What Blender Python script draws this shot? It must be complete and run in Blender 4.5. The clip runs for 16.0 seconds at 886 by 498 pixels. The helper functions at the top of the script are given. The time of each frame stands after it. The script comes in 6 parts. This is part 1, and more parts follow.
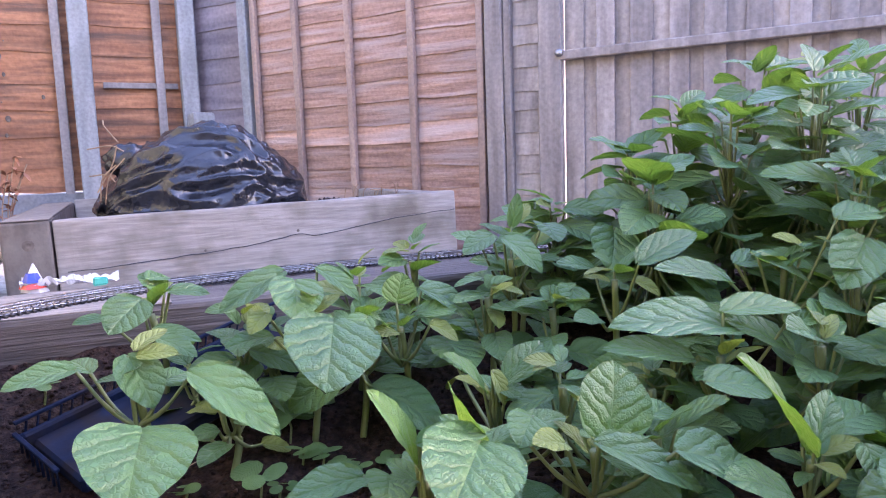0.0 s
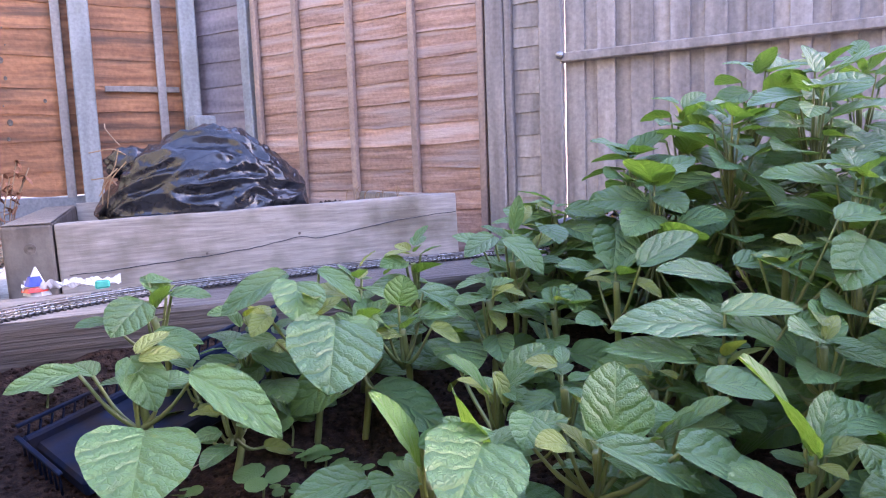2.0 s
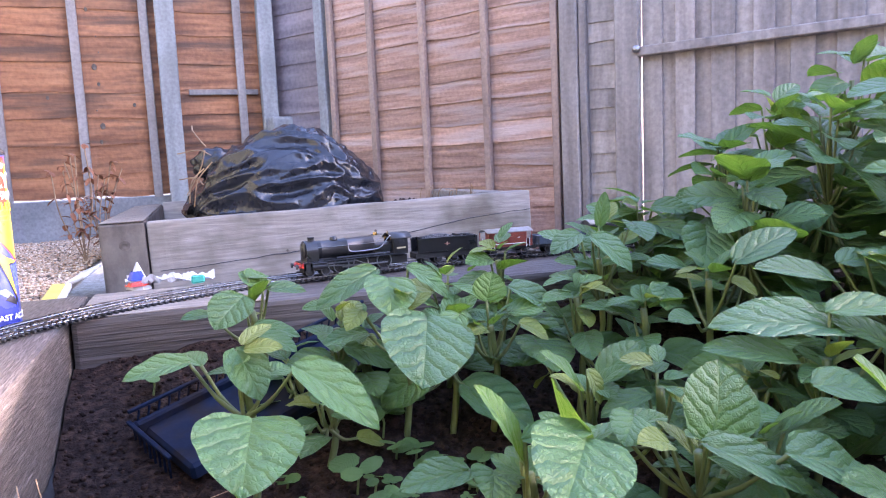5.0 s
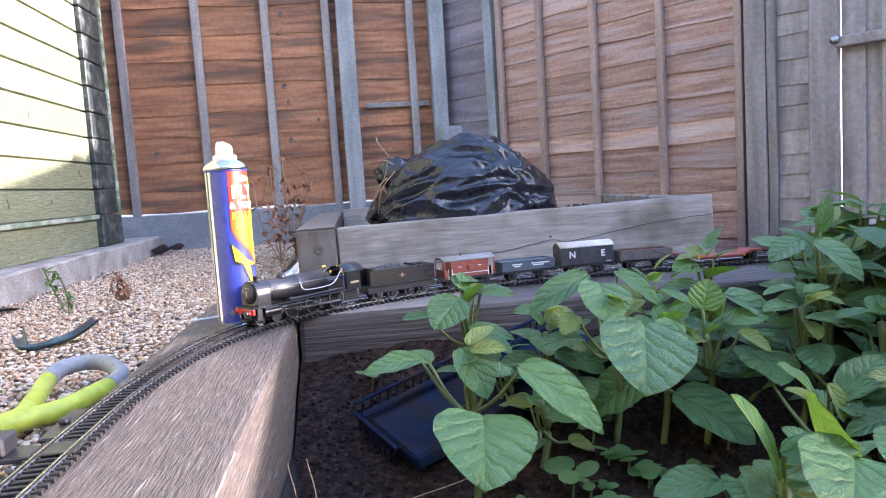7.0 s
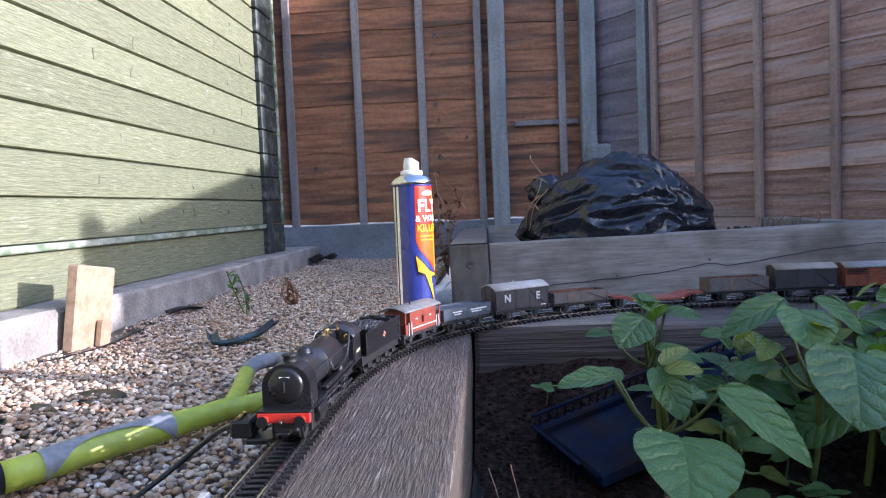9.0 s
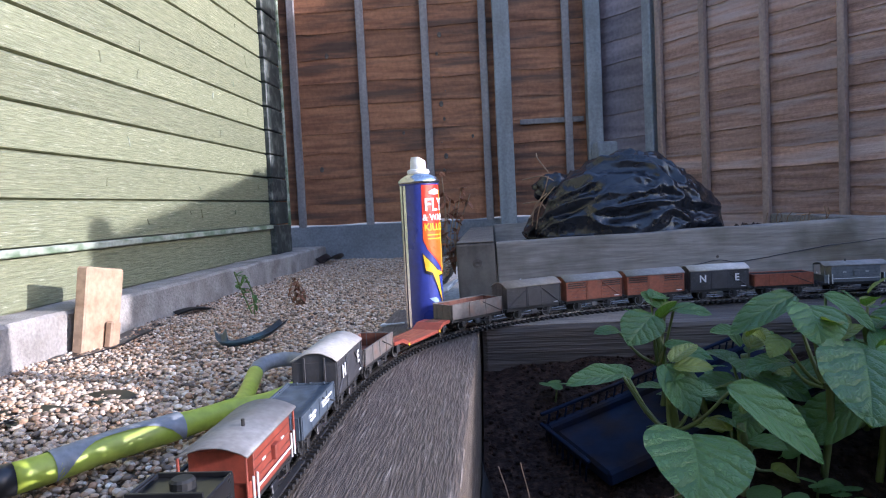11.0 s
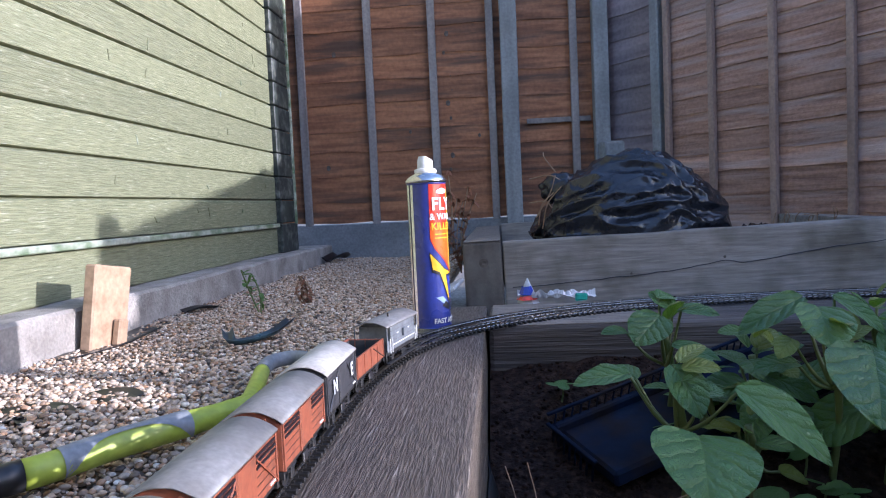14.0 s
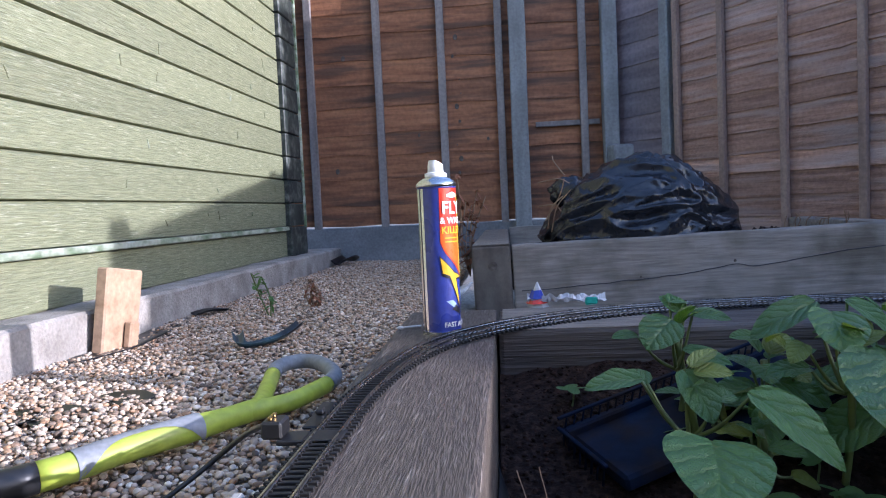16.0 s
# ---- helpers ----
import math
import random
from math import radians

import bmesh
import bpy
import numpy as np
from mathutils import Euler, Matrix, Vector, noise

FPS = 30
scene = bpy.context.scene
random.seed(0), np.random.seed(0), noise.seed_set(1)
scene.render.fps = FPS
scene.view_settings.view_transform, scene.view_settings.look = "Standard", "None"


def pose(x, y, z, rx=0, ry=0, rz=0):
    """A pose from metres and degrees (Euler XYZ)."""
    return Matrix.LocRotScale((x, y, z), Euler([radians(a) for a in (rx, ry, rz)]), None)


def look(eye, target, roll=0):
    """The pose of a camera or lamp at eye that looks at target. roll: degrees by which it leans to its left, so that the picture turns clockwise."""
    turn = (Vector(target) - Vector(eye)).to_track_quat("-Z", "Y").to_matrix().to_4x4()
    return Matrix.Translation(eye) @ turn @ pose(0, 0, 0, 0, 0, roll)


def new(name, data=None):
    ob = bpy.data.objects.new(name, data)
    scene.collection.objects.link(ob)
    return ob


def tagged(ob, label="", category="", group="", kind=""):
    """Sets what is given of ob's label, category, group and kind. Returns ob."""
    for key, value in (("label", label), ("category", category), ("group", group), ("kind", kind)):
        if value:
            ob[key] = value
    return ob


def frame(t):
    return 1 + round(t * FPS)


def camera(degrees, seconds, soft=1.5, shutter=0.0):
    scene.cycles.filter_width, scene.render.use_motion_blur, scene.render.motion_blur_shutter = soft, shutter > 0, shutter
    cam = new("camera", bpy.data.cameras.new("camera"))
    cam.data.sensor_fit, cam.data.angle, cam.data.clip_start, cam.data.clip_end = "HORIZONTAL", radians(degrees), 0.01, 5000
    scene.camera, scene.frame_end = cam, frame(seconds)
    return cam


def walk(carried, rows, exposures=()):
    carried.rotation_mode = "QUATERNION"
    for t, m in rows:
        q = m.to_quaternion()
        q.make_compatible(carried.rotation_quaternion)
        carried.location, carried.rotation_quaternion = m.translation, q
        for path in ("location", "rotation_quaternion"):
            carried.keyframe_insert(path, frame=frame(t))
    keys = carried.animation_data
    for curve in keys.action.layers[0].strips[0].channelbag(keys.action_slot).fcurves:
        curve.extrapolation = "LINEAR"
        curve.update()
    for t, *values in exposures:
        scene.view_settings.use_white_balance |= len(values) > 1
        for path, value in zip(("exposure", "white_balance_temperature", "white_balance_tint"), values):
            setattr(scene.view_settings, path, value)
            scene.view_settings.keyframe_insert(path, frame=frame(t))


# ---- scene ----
cam = camera(65.0, 16.0, soft=1.1)
METRES, EYE, TILT, LEAN, TURN = 0.1442, 0.1391, 1.12, -0.45, -25.2
ROWS = [
    (0.0, 0.0, 0.0, 0.0, -0.33, -8.0, 2.33),
    (0.5, 0.0015, -0.0001, 0.0002, -0.36, -7.84, 2.34),
    (1.0, 0.0015, -0.0008, 0.0014, -0.36, -7.77, 2.41),
    (1.5, 0.0016, -0.0013, -0.0002, -0.36, -7.81, 2.38),
    (2.0, -0.0021, -0.0045, -0.0007, -0.25, -7.8, 2.5),
    (2.5, -0.0029, -0.0045, -0.0002, -0.23, -7.87, 2.51),
    (3.0, -0.0014, -0.0037, 0.0004, -0.04, -7.84, 2.55),
    (5.5, -0.2187, -0.0755, 0.0037, 7.7, -7.28, 3.43),
    (6.0, -0.3024, -0.1136, 0.0161, 10.8, -6.7, 3.88),
    (6.5, -0.3974, -0.1571, 0.0225, 14.42, -6.72, 4.4),
    (7.0, -0.4931, -0.2064, 0.0357, 17.78, -6.4, 4.31),
    (7.5, -0.5977, -0.2765, 0.0552, 21.32, -5.56, 4.82),
    (8.0, -0.7109, -0.3575, 0.0485, 25.52, -5.54, 3.48),
    (8.5, -0.781, -0.4248, 0.0515, 28.52, -4.51, 3.47),
    (9.0, -0.7914, -0.4401, 0.0536, 28.67, -4.26, 3.25),
    (11.5, -0.7998, -0.4426, 0.0489, 29.33, -4.34, 3.9),
    (12.0, -0.7979, -0.4423, 0.0535, 29.59, -4.43, 3.88),
    (12.5, -0.7965, -0.4395, 0.0558, 29.72, -4.38, 3.89),
    (13.0, -0.7998, -0.4433, 0.0553, 29.83, -4.36, 3.9),
    (13.5, -0.8034, -0.442, 0.0526, 29.64, -4.31, 3.64),
    (14.0, -0.8058, -0.4458, 0.0525, 29.67, -4.34, 3.58),
    (14.5, -0.8017, -0.4429, 0.0536, 30.05, -4.43, 3.81),
    (15.0, -0.8064, -0.4519, 0.06, 30.32, -4.31, 3.86),
    (15.5, -0.8108, -0.4529, 0.0602, 30.45, -4.21, 3.69),
    (16.0, -0.8164, -0.4605, 0.0603, 30.34, -4.05, 3.58),
]
walk(cam, [(t, pose(0, 0, EYE, TILT, LEAN, TURN) @ pose(METRES * x, METRES * y, METRES * z, 90 + pitch, roll, yaw)) for t, x, y, z, yaw, pitch, roll in ROWS],
     exposures=[(0.0, 3.95, 6050, 46), (3.0, 3.95, 6050, 46), (5.5, 3.9, 5950, 38), (7.0, 3.45, 5850, 28), (8.0, 2.65, 5600, 26), (9.0, 2.25, 5450, 25),
                (11.5, 2.05, 5400, 24), (16.0, 1.95, 5350, 24)])

# ---- light ----
SUN_ANGLE, SUN_HEIGHT = -12.0, 14.5
world = bpy.data.worlds.new("sky")
scene.world = world
world.use_nodes = True
wn = world.node_tree.nodes
sky = wn.new("ShaderNodeTexSky")
sky.sky_type, sky.sun_disc = "NISHITA", False
sky.sun_elevation, sky.sun_rotation = radians(SUN_HEIGHT), radians(90 - SUN_ANGLE)
wn["Background"].inputs["Strength"].default_value = 0.15
world.node_tree.links.new(sky.outputs[0], wn["Background"].inputs["Color"])
sun = new("sun", bpy.data.lights.new("sun", "SUN"))
sun.data.energy, sun.data.angle, sun.data.color = 2.0, radians(0.6), (1.0, 0.93, 0.83)
sh, sa = radians(SUN_HEIGHT), radians(SUN_ANGLE)
sun.matrix_basis = look((math.cos(sh) * math.cos(sa) * 8, math.cos(sh) * math.sin(sa) * 8, math.sin(sh) * 8), (0, 0, 0))


# ---- materials ----
def ramp(nt, fac, stops):
    r = nt.nodes.new("ShaderNodeValToRGB")
    el = r.color_ramp.elements
    while len(el) < len(stops):
        el.new(0.5)
    for e, (p, c) in zip(el, stops):
        e.position, e.color = p, (*c, 1)
    nt.links.new(fac, r.inputs[0])
    return r.outputs[0]


def tone(c, k):
    return tuple(min(1.0, v * k) for v in c)


def surface(name, base, other=None, scale=(8, 8, 8), rough=0.6, metal=0.0, bump=0.15, fine=60.0, spread=0.35, dirt=None,
            dirt_scale=3.0, dirt_amount=0.5, islands=0.0, objects=0.0, coat=0.0, bump_dist=0.002, detail=6.0, grain=0.0, streak=False, dirt_edge=(0.48, 0.68)):
    """Two scales of noise over the base colour, a dirt layer with a shape of its own, and a fine relief."""
    m = bpy.data.materials.new(name)
    m.use_nodes = True
    nt = m.node_tree
    bsdf = nt.nodes["Principled BSDF"]
    co = nt.nodes.new("ShaderNodeTexCoord")
    mp = nt.nodes.new("ShaderNodeMapping")
    mp.inputs["Scale"].default_value = scale
    nt.links.new(co.outputs["Object"], mp.inputs[0])
    vec = mp.outputs[0]
    if objects > 0:
        oi = nt.nodes.new("ShaderNodeObjectInfo")
        ad = nt.nodes.new("ShaderNodeVectorMath")
        ad.operation = "MULTIPLY_ADD"
        cx = nt.nodes.new("ShaderNodeCombineXYZ")
        for i in range(3):
            nt.links.new(oi.outputs["Random"], cx.inputs[i])
        nt.links.new(cx.outputs[0], ad.inputs[0])
        ad.inputs[1].default_value = (37, 53, 71)
        nt.links.new(vec, ad.inputs[2])
        vec = ad.outputs[0]
    n1 = nt.nodes.new("ShaderNodeTexNoise")
    n1.inputs["Scale"].default_value, n1.inputs["Detail"].default_value = 1.0, detail
    nt.links.new(vec, n1.inputs["Vector"])
    other = other or tone(base, 0.6)
    col = ramp(nt, n1.outputs[0], [(0.5 - spread / 2, other), (0.5 + spread / 2, base)])
    n2 = nt.nodes.new("ShaderNodeTexNoise")
    n2.inputs["Scale"].default_value, n2.inputs["Detail"].default_value = grain or fine, 4
    nt.links.new(vec if grain else co.outputs["Object"], n2.inputs["Vector"])

    def blend(a, b, fac, kind="MIX"):
        x = nt.nodes.new("ShaderNodeMixRGB")
        x.blend_type = kind
        for i, v in ((0, fac), (1, a), (2, b)):
            if isinstance(v, (int, float)):
                x.inputs[i].default_value = v
            elif isinstance(v, tuple):
                x.inputs[i].default_value = (*v, 1)
            else:
                nt.links.new(v, x.inputs[i])
        return x.outputs[0]

    col = blend(col, ramp(nt, n2.outputs[0], [(0.3, (0.6, 0.6, 0.6)), (0.7, (1.25, 1.25, 1.25))]), 0.5, "MULTIPLY")
    if dirt:
        n3 = nt.nodes.new("ShaderNodeTexNoise")
        n3.inputs["Scale"].default_value, n3.inputs["Detail"].default_value = dirt_scale, 8
        nt.links.new(vec if streak else co.outputs["Object"], n3.inputs["Vector"])
        fac = ramp(nt, n3.outputs[0], [(dirt_edge[0], (0, 0, 0)), (dirt_edge[1], (dirt_amount,) * 3)])
        col = blend(col, dirt, fac)
    if islands > 0 or objects > 0:
        src = nt.nodes.new("ShaderNodeNewGeometry").outputs["Random Per Island"] if islands > 0 else oi.outputs["Random"]
        k = islands or objects
        col = blend(col, ramp(nt, src, [(0, (1 - k,) * 3), (1, (1 + k * 0.6,) * 3)]), 1.0, "MULTIPLY")
    nt.links.new(col, bsdf.inputs["Base Color"])
    bsdf.inputs["Metallic"].default_value = metal
    nt.links.new(ramp(nt, n1.outputs[0], [(0.3, (min(1, rough * 1.15),) * 3), (0.7, (rough * 0.85,) * 3)]), bsdf.inputs["Roughness"])
    bsdf.inputs["Coat Weight"].default_value = coat
    b = nt.nodes.new("ShaderNodeBump")
    b.inputs["Strength"].default_value, b.inputs["Distance"].default_value = bump, bump_dist
    h = blend(n1.outputs[0], n2.outputs[0], 0.5, "ADD")
    nt.links.new(h, b.inputs["Height"])
    nt.links.new(b.outputs[0], bsdf.inputs["Normal"])
    return m


def dull(m):
    m.node_tree.nodes["Principled BSDF"].inputs["Specular IOR Level"].default_value = 0.12
    return m


def plain(name, base, rough=0.5, metal=0.0, coat=0.0):
    return surface(name, base, tone(base, 0.8), (20, 20, 20), rough, metal, 0.05, 150, 0.5, coat=coat)


WOOD_GREY = surface("weathered_sleeper", (0.122, 0.096, 0.074), (0.050, 0.039, 0.030), (520, 48, 520), 0.58, 0, 0.7, 260, 0.5,
                    dirt=(0.30, 0.265, 0.23), dirt_scale=0.55, dirt_amount=0.55, bump_dist=0.003, grain=1.6, detail=5, streak=True, dirt_edge=(0.58, 0.72))
WOOD_GREY_X = surface("weathered_sleeper_long", (0.32, 0.285, 0.255), (0.20, 0.175, 0.152), (7, 85, 85), 0.7, 0, 0.7, 200, 0.5,
                      dirt=(0.10, 0.084, 0.06), dirt_scale=6.5, dirt_amount=0.85, bump_dist=0.003, grain=2.2, detail=9)
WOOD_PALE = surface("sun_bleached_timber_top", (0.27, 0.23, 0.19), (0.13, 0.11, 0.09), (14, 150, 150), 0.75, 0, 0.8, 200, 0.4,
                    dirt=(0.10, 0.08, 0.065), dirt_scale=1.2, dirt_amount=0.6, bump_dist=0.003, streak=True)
# Darker brown version of the sleeper timber, with the grain along x.
WOOD_DARK_X = surface("dark_brown_sleeper", (0.078, 0.062, 0.051), (0.034, 0.027, 0.023), (4.5, 120, 120), 0.6, 0, 0.9, 200, 0.36,
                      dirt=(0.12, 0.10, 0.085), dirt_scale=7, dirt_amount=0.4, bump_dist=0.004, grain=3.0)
WOOD_DARK = surface("sleeper_end_grain", (0.12, 0.095, 0.075), (0.06, 0.048, 0.04), (30, 30, 8), 0.75, 0, 0.7, 120, 0.4, dirt=(0.22, 0.2, 0.17), dirt_scale=6, dirt_amount=0.4)
FENCE_BROWN = surface("stained_fence_board", (0.36, 0.155, 0.066), (0.17, 0.068, 0.031), (5.0, 5.0, 46), 0.72, 0, 0.8, 60, 0.4,
                      dirt=(0.075, 0.04, 0.024), dirt_scale=0.55, dirt_amount=0.85, objects=0.3, bump_dist=0.004, streak=True, dirt_edge=(0.5, 0.66))
FENCE_FADED = surface("faded_fence_board", (0.50, 0.30, 0.21), (0.27, 0.155, 0.112), (4.5, 4.5, 60), 0.8, 0, 1.0, 70, 0.4,
                      dirt=(0.36, 0.29, 0.265), dirt_scale=0.5, dirt_amount=0.75, objects=0.3, bump_dist=0.006, streak=True)
FENCE_PURPLE = surface("shaded_old_board", (0.22, 0.175, 0.18), (0.12, 0.098, 0.105), (3, 3, 26), 0.85, 0, 0.6, 60, 0.4, objects=0.25)
BATTEN = surface("grey_batten", (0.28, 0.25, 0.235), (0.17, 0.15, 0.14), (30, 30, 3), 0.75, 0, 0.5, 90, 0.4, objects=0.2)
BATTEN_WARM = surface("warm_batten", (0.36, 0.25, 0.19), (0.22, 0.15, 0.12), (30, 30, 3), 0.75, 0, 0.5, 90, 0.4, objects=0.2)
POST = surface("grey_fence_post", (0.27, 0.28, 0.28), (0.18, 0.185, 0.19), (26, 26, 3), 0.75, 0, 0.5, 90, 0.4, dirt=(0.12, 0.12, 0.11), dirt_scale=4)
GATE = surface("silvered_gate_board", (0.33, 0.285, 0.255), (0.20, 0.168, 0.15), (32, 32, 2.5), 0.75, 0, 0.6, 80, 0.4, objects=0.2, bump_dist=0.003)
SHED = surface("peeling_green_paint", (0.225, 0.232, 0.135), (0.155, 0.168, 0.092), (9, 15, 230), 0.5, 0, 0.9, 60, 0.5,
               dirt=(0.47, 0.47, 0.36), dirt_scale=2.1, dirt_amount=0.6, objects=0.12, bump_dist=0.003, grain=2.0, streak=True, dirt_edge=(0.6, 0.69))
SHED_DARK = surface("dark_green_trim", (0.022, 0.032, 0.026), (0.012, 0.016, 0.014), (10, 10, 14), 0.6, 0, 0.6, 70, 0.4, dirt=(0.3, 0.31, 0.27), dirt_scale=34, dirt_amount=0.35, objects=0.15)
FLAKED = surface("flaked_pale_edge", (0.42, 0.44, 0.36), (0.12, 0.17, 0.09), (14, 14, 30), 0.7, 0, 0.6, 90, 0.25)
CONCRETE = surface("rough_concrete", (0.42, 0.385, 0.34), (0.24, 0.215, 0.185), (16, 16, 16), 0.9, 0, 1.0, 160, 0.45, dirt=(0.12, 0.11, 0.095), dirt_scale=9, dirt_amount=0.6, bump_dist=0.006)
GRAVEL_BOARD = surface("concrete_gravel_board", (0.24, 0.245, 0.25), (0.16, 0.165, 0.17), (5, 5, 9), 0.85, 0, 0.4, 120, 0.4)
STONE = surface("pale_pea_shingle", (1.0, 0.97, 0.93), (0.62, 0.58, 0.54), (90, 90, 90), 0.6, 0, 0.25, 300, 0.5)


def tint_by_island(m, stops):
    """Every loose piece of the mesh takes a colour of its own from the list."""
    nt = m.node_tree
    bsdf = nt.nodes["Principled BSDF"]
    old = bsdf.inputs["Base Color"].links[0].from_socket
    geo = nt.nodes.new("ShaderNodeNewGeometry")
    mix = nt.nodes.new("ShaderNodeMixRGB")
    mix.blend_type = "MULTIPLY"
    mix.inputs[0].default_value = 1.0
    nt.links.new(old, mix.inputs[1])
    nt.links.new(ramp(nt, geo.outputs["Random Per Island"], stops), mix.inputs[2])
    nt.links.new(mix.outputs[0], bsdf.inputs["Base Color"])


tint_by_island(STONE, [(0.0, (0.10, 0.08, 0.068)), (0.10, (0.24, 0.185, 0.14)), (0.22, (0.50, 0.30, 0.17)), (0.38, (0.60, 0.45, 0.31)), (0.52, (0.43, 0.37, 0.31)),
                       (0.68, (0.74, 0.62, 0.48)), (0.82, (0.64, 0.47, 0.34)), (1.0, (0.92, 0.87, 0.78))])
GROUND = surface("gravel_bed_earth", (0.20, 0.165, 0.13), (0.11, 0.09, 0.07), (60, 60, 60), 0.9, 0, 1.0, 220, 0.3)
SOIL = dull(surface("dark_compost", (0.024, 0.014, 0.011), (0.010, 0.006, 0.005), (90, 90, 90), 0.95, 0, 1.0, 300, 0.4, dirt=(0.06, 0.036, 0.025), dirt_scale=120, dirt_amount=0.6, bump_dist=0.006))
CRUMB = dull(surface("soil_crumb", (0.034, 0.02, 0.015), (0.014, 0.008, 0.007), (150, 150, 150), 0.95, 0, 0.6, 400, 0.4, islands=0.6))
POLY = surface("black_polythene", (0.016, 0.018, 0.024), (0.010, 0.011, 0.015), (22, 22, 22), 0.2, 0, 0.5, 80, 0.4, bump_dist=0.004)
LINER = surface("black_liner", (0.012, 0.012, 0.013), None, (14, 14, 14), 0.4, 0, 0.4, 60)
CRATE = dull(surface("dusty_blue_crate", (0.005, 0.012, 0.034), (0.003, 0.007, 0.019), (20, 20, 20), 0.85, 0, 0.3, 120, 0.4, dirt=(0.018, 0.012, 0.009), dirt_scale=26, dirt_amount=0.7))
LIME = surface("lime_plastic", (0.40, 0.47, 0.045), (0.33, 0.40, 0.035), (12, 12, 12), 0.5, 0, 0.15, 90, 0.4, dirt=(0.3, 0.27, 0.15), dirt_scale=18, dirt_amount=0.25)
GREY_PLASTIC = surface("grey_rubber_grip", (0.27, 0.28, 0.29), (0.2, 0.21, 0.22), (16, 16, 16), 0.55, 0, 0.2, 160, 0.4)
BLACK_PLASTIC = plain("black_plastic", (0.014, 0.014, 0.015), 0.4)
TIE = surface("sleeper_plastic", (0.013, 0.012, 0.012), None, (40, 40, 40), 0.5, 0, 0.2, 300)
RAIL = surface("nickel_rail", (0.55, 0.52, 0.48), (0.3, 0.27, 0.24), (50, 50, 50), 0.28, 1.0, 0.1, 200, 0.4)
LOCO_BLACK = surface("satin_black_engine_paint", (0.013, 0.013, 0.014), (0.008, 0.008, 0.009), (50, 50, 50), 0.3, 0, 0.05, 300, 0.4)
LOCO_MATT = surface("sooty_black", (0.010, 0.010, 0.010), None, (50, 50, 50), 0.6, 0, 0.2, 300)
BOILER = surface("worn_grey_boiler_top", (0.024, 0.024, 0.026), (0.013, 0.013, 0.014), (60, 60, 60), 0.34, 0, 0.05, 300, 0.5)
BUFFER_RED = plain("buffer_beam_red", (0.50, 0.035, 0.02), 0.4)
COAL = surface("coal", (0.012, 0.012, 0.013), (0.03, 0.03, 0.032), (300, 300, 300), 0.35, 0, 1.0, 500, 0.4)
BRASS = plain("brass", (0.6, 0.4, 0.14), 0.25, 1.0)
STEEL = plain("steel_rod", (0.32, 0.32, 0.33), 0.3, 1.0)
UNDER = surface("wagon_underframe_black", (0.016, 0.015, 0.015), None, (50, 50, 50), 0.6, 0, 0.2, 300)
VAN_RED = surface("bauxite_red", (0.25, 0.05, 0.028), (0.18, 0.036, 0.02), (60, 60, 60), 0.5, 0, 0.1, 300, 0.4)
VAN_BROWN = surface("weathered_brown_wagon", (0.30, 0.085, 0.038), (0.2, 0.055, 0.027), (60, 60, 60), 0.55, 0, 0.1, 300, 0.4, dirt=(0.06, 0.035, 0.025), dirt_scale=60, dirt_amount=0.6)
VAN_GREY = surface("dark_grey_wagon", (0.048, 0.048, 0.053), (0.03, 0.03, 0.033), (60, 60, 60), 0.5, 0, 0.1, 300, 0.4)
WAGON_GREY = surface("light_grey_wagon", (0.135, 0.124, 0.116), (0.085, 0.075, 0.068), (60, 60, 60), 0.55, 0, 0.1, 300, 0.4, dirt=(0.16, 0.075, 0.04), dirt_scale=70, dirt_amount=0.5)
WAGON_BLUE = surface("blue_grey_wagon", (0.065, 0.085, 0.11), (0.045, 0.06, 0.08), (60, 60, 60), 0.5, 0, 0.1, 300, 0.4)
BRAKE_GREY = surface("pale_grey_brake_van", (0.17, 0.185, 0.2), (0.12, 0.13, 0.14), (60, 60, 60), 0.5, 0, 0.1, 300, 0.4)
RUST = surface("rusty_interior", (0.17, 0.06, 0.03), (0.08, 0.03, 0.02), (80, 80, 80), 0.8, 0, 0.2, 300, 0.4)
ROOF_WHITE = surface("grubby_white_roof", (0.52, 0.50, 0.46), (0.36, 0.34, 0.31), (40, 40, 40), 0.55, 0, 0.1, 300, 0.4, dirt=(0.2, 0.18, 0.16), dirt_scale=50, dirt_amount=0.5)
ROOF_GREY = surface("grey_wagon_roof", (0.24, 0.235, 0.225), (0.17, 0.165, 0.16), (40, 40, 40), 0.5, 0, 0.1, 300, 0.4, dirt=(0.1, 0.09, 0.08), dirt_scale=50, dirt_amount=0.5)
ROOF_TAN = surface("dusty_tan_roof", (0.27, 0.235, 0.18), (0.19, 0.165, 0.13), (40, 40, 40), 0.6, 0, 0.1, 300, 0.4, dirt=(0.1, 0.085, 0.07), dirt_scale=50, dirt_amount=0.5)
WHITE = plain("white_paint", (0.78, 0.78, 0.76), 0.45)
SILVER = surface("bare_tinplate", (0.72, 0.72, 0.70), (0.55, 0.55, 0.54), (10, 10, 3), 0.22, 1.0, 0.05, 200, 0.4)
CAN_BLUE = plain("printed_blue", (0.035, 0.05, 0.26), 0.28, coat=0.3)
CAN_RED = plain("printed_red", (0.70, 0.045, 0.02), 0.28, coat=0.3)
CAN_ORANGE = plain("printed_orange", (0.82, 0.13, 0.012), 0.28, coat=0.3)
CAN_YELLOW = plain("printed_yellow", (0.86, 0.50, 0.02), 0.28, coat=0.3)
INK = plain("printed_black", (0.01, 0.01, 0.015), 0.35)
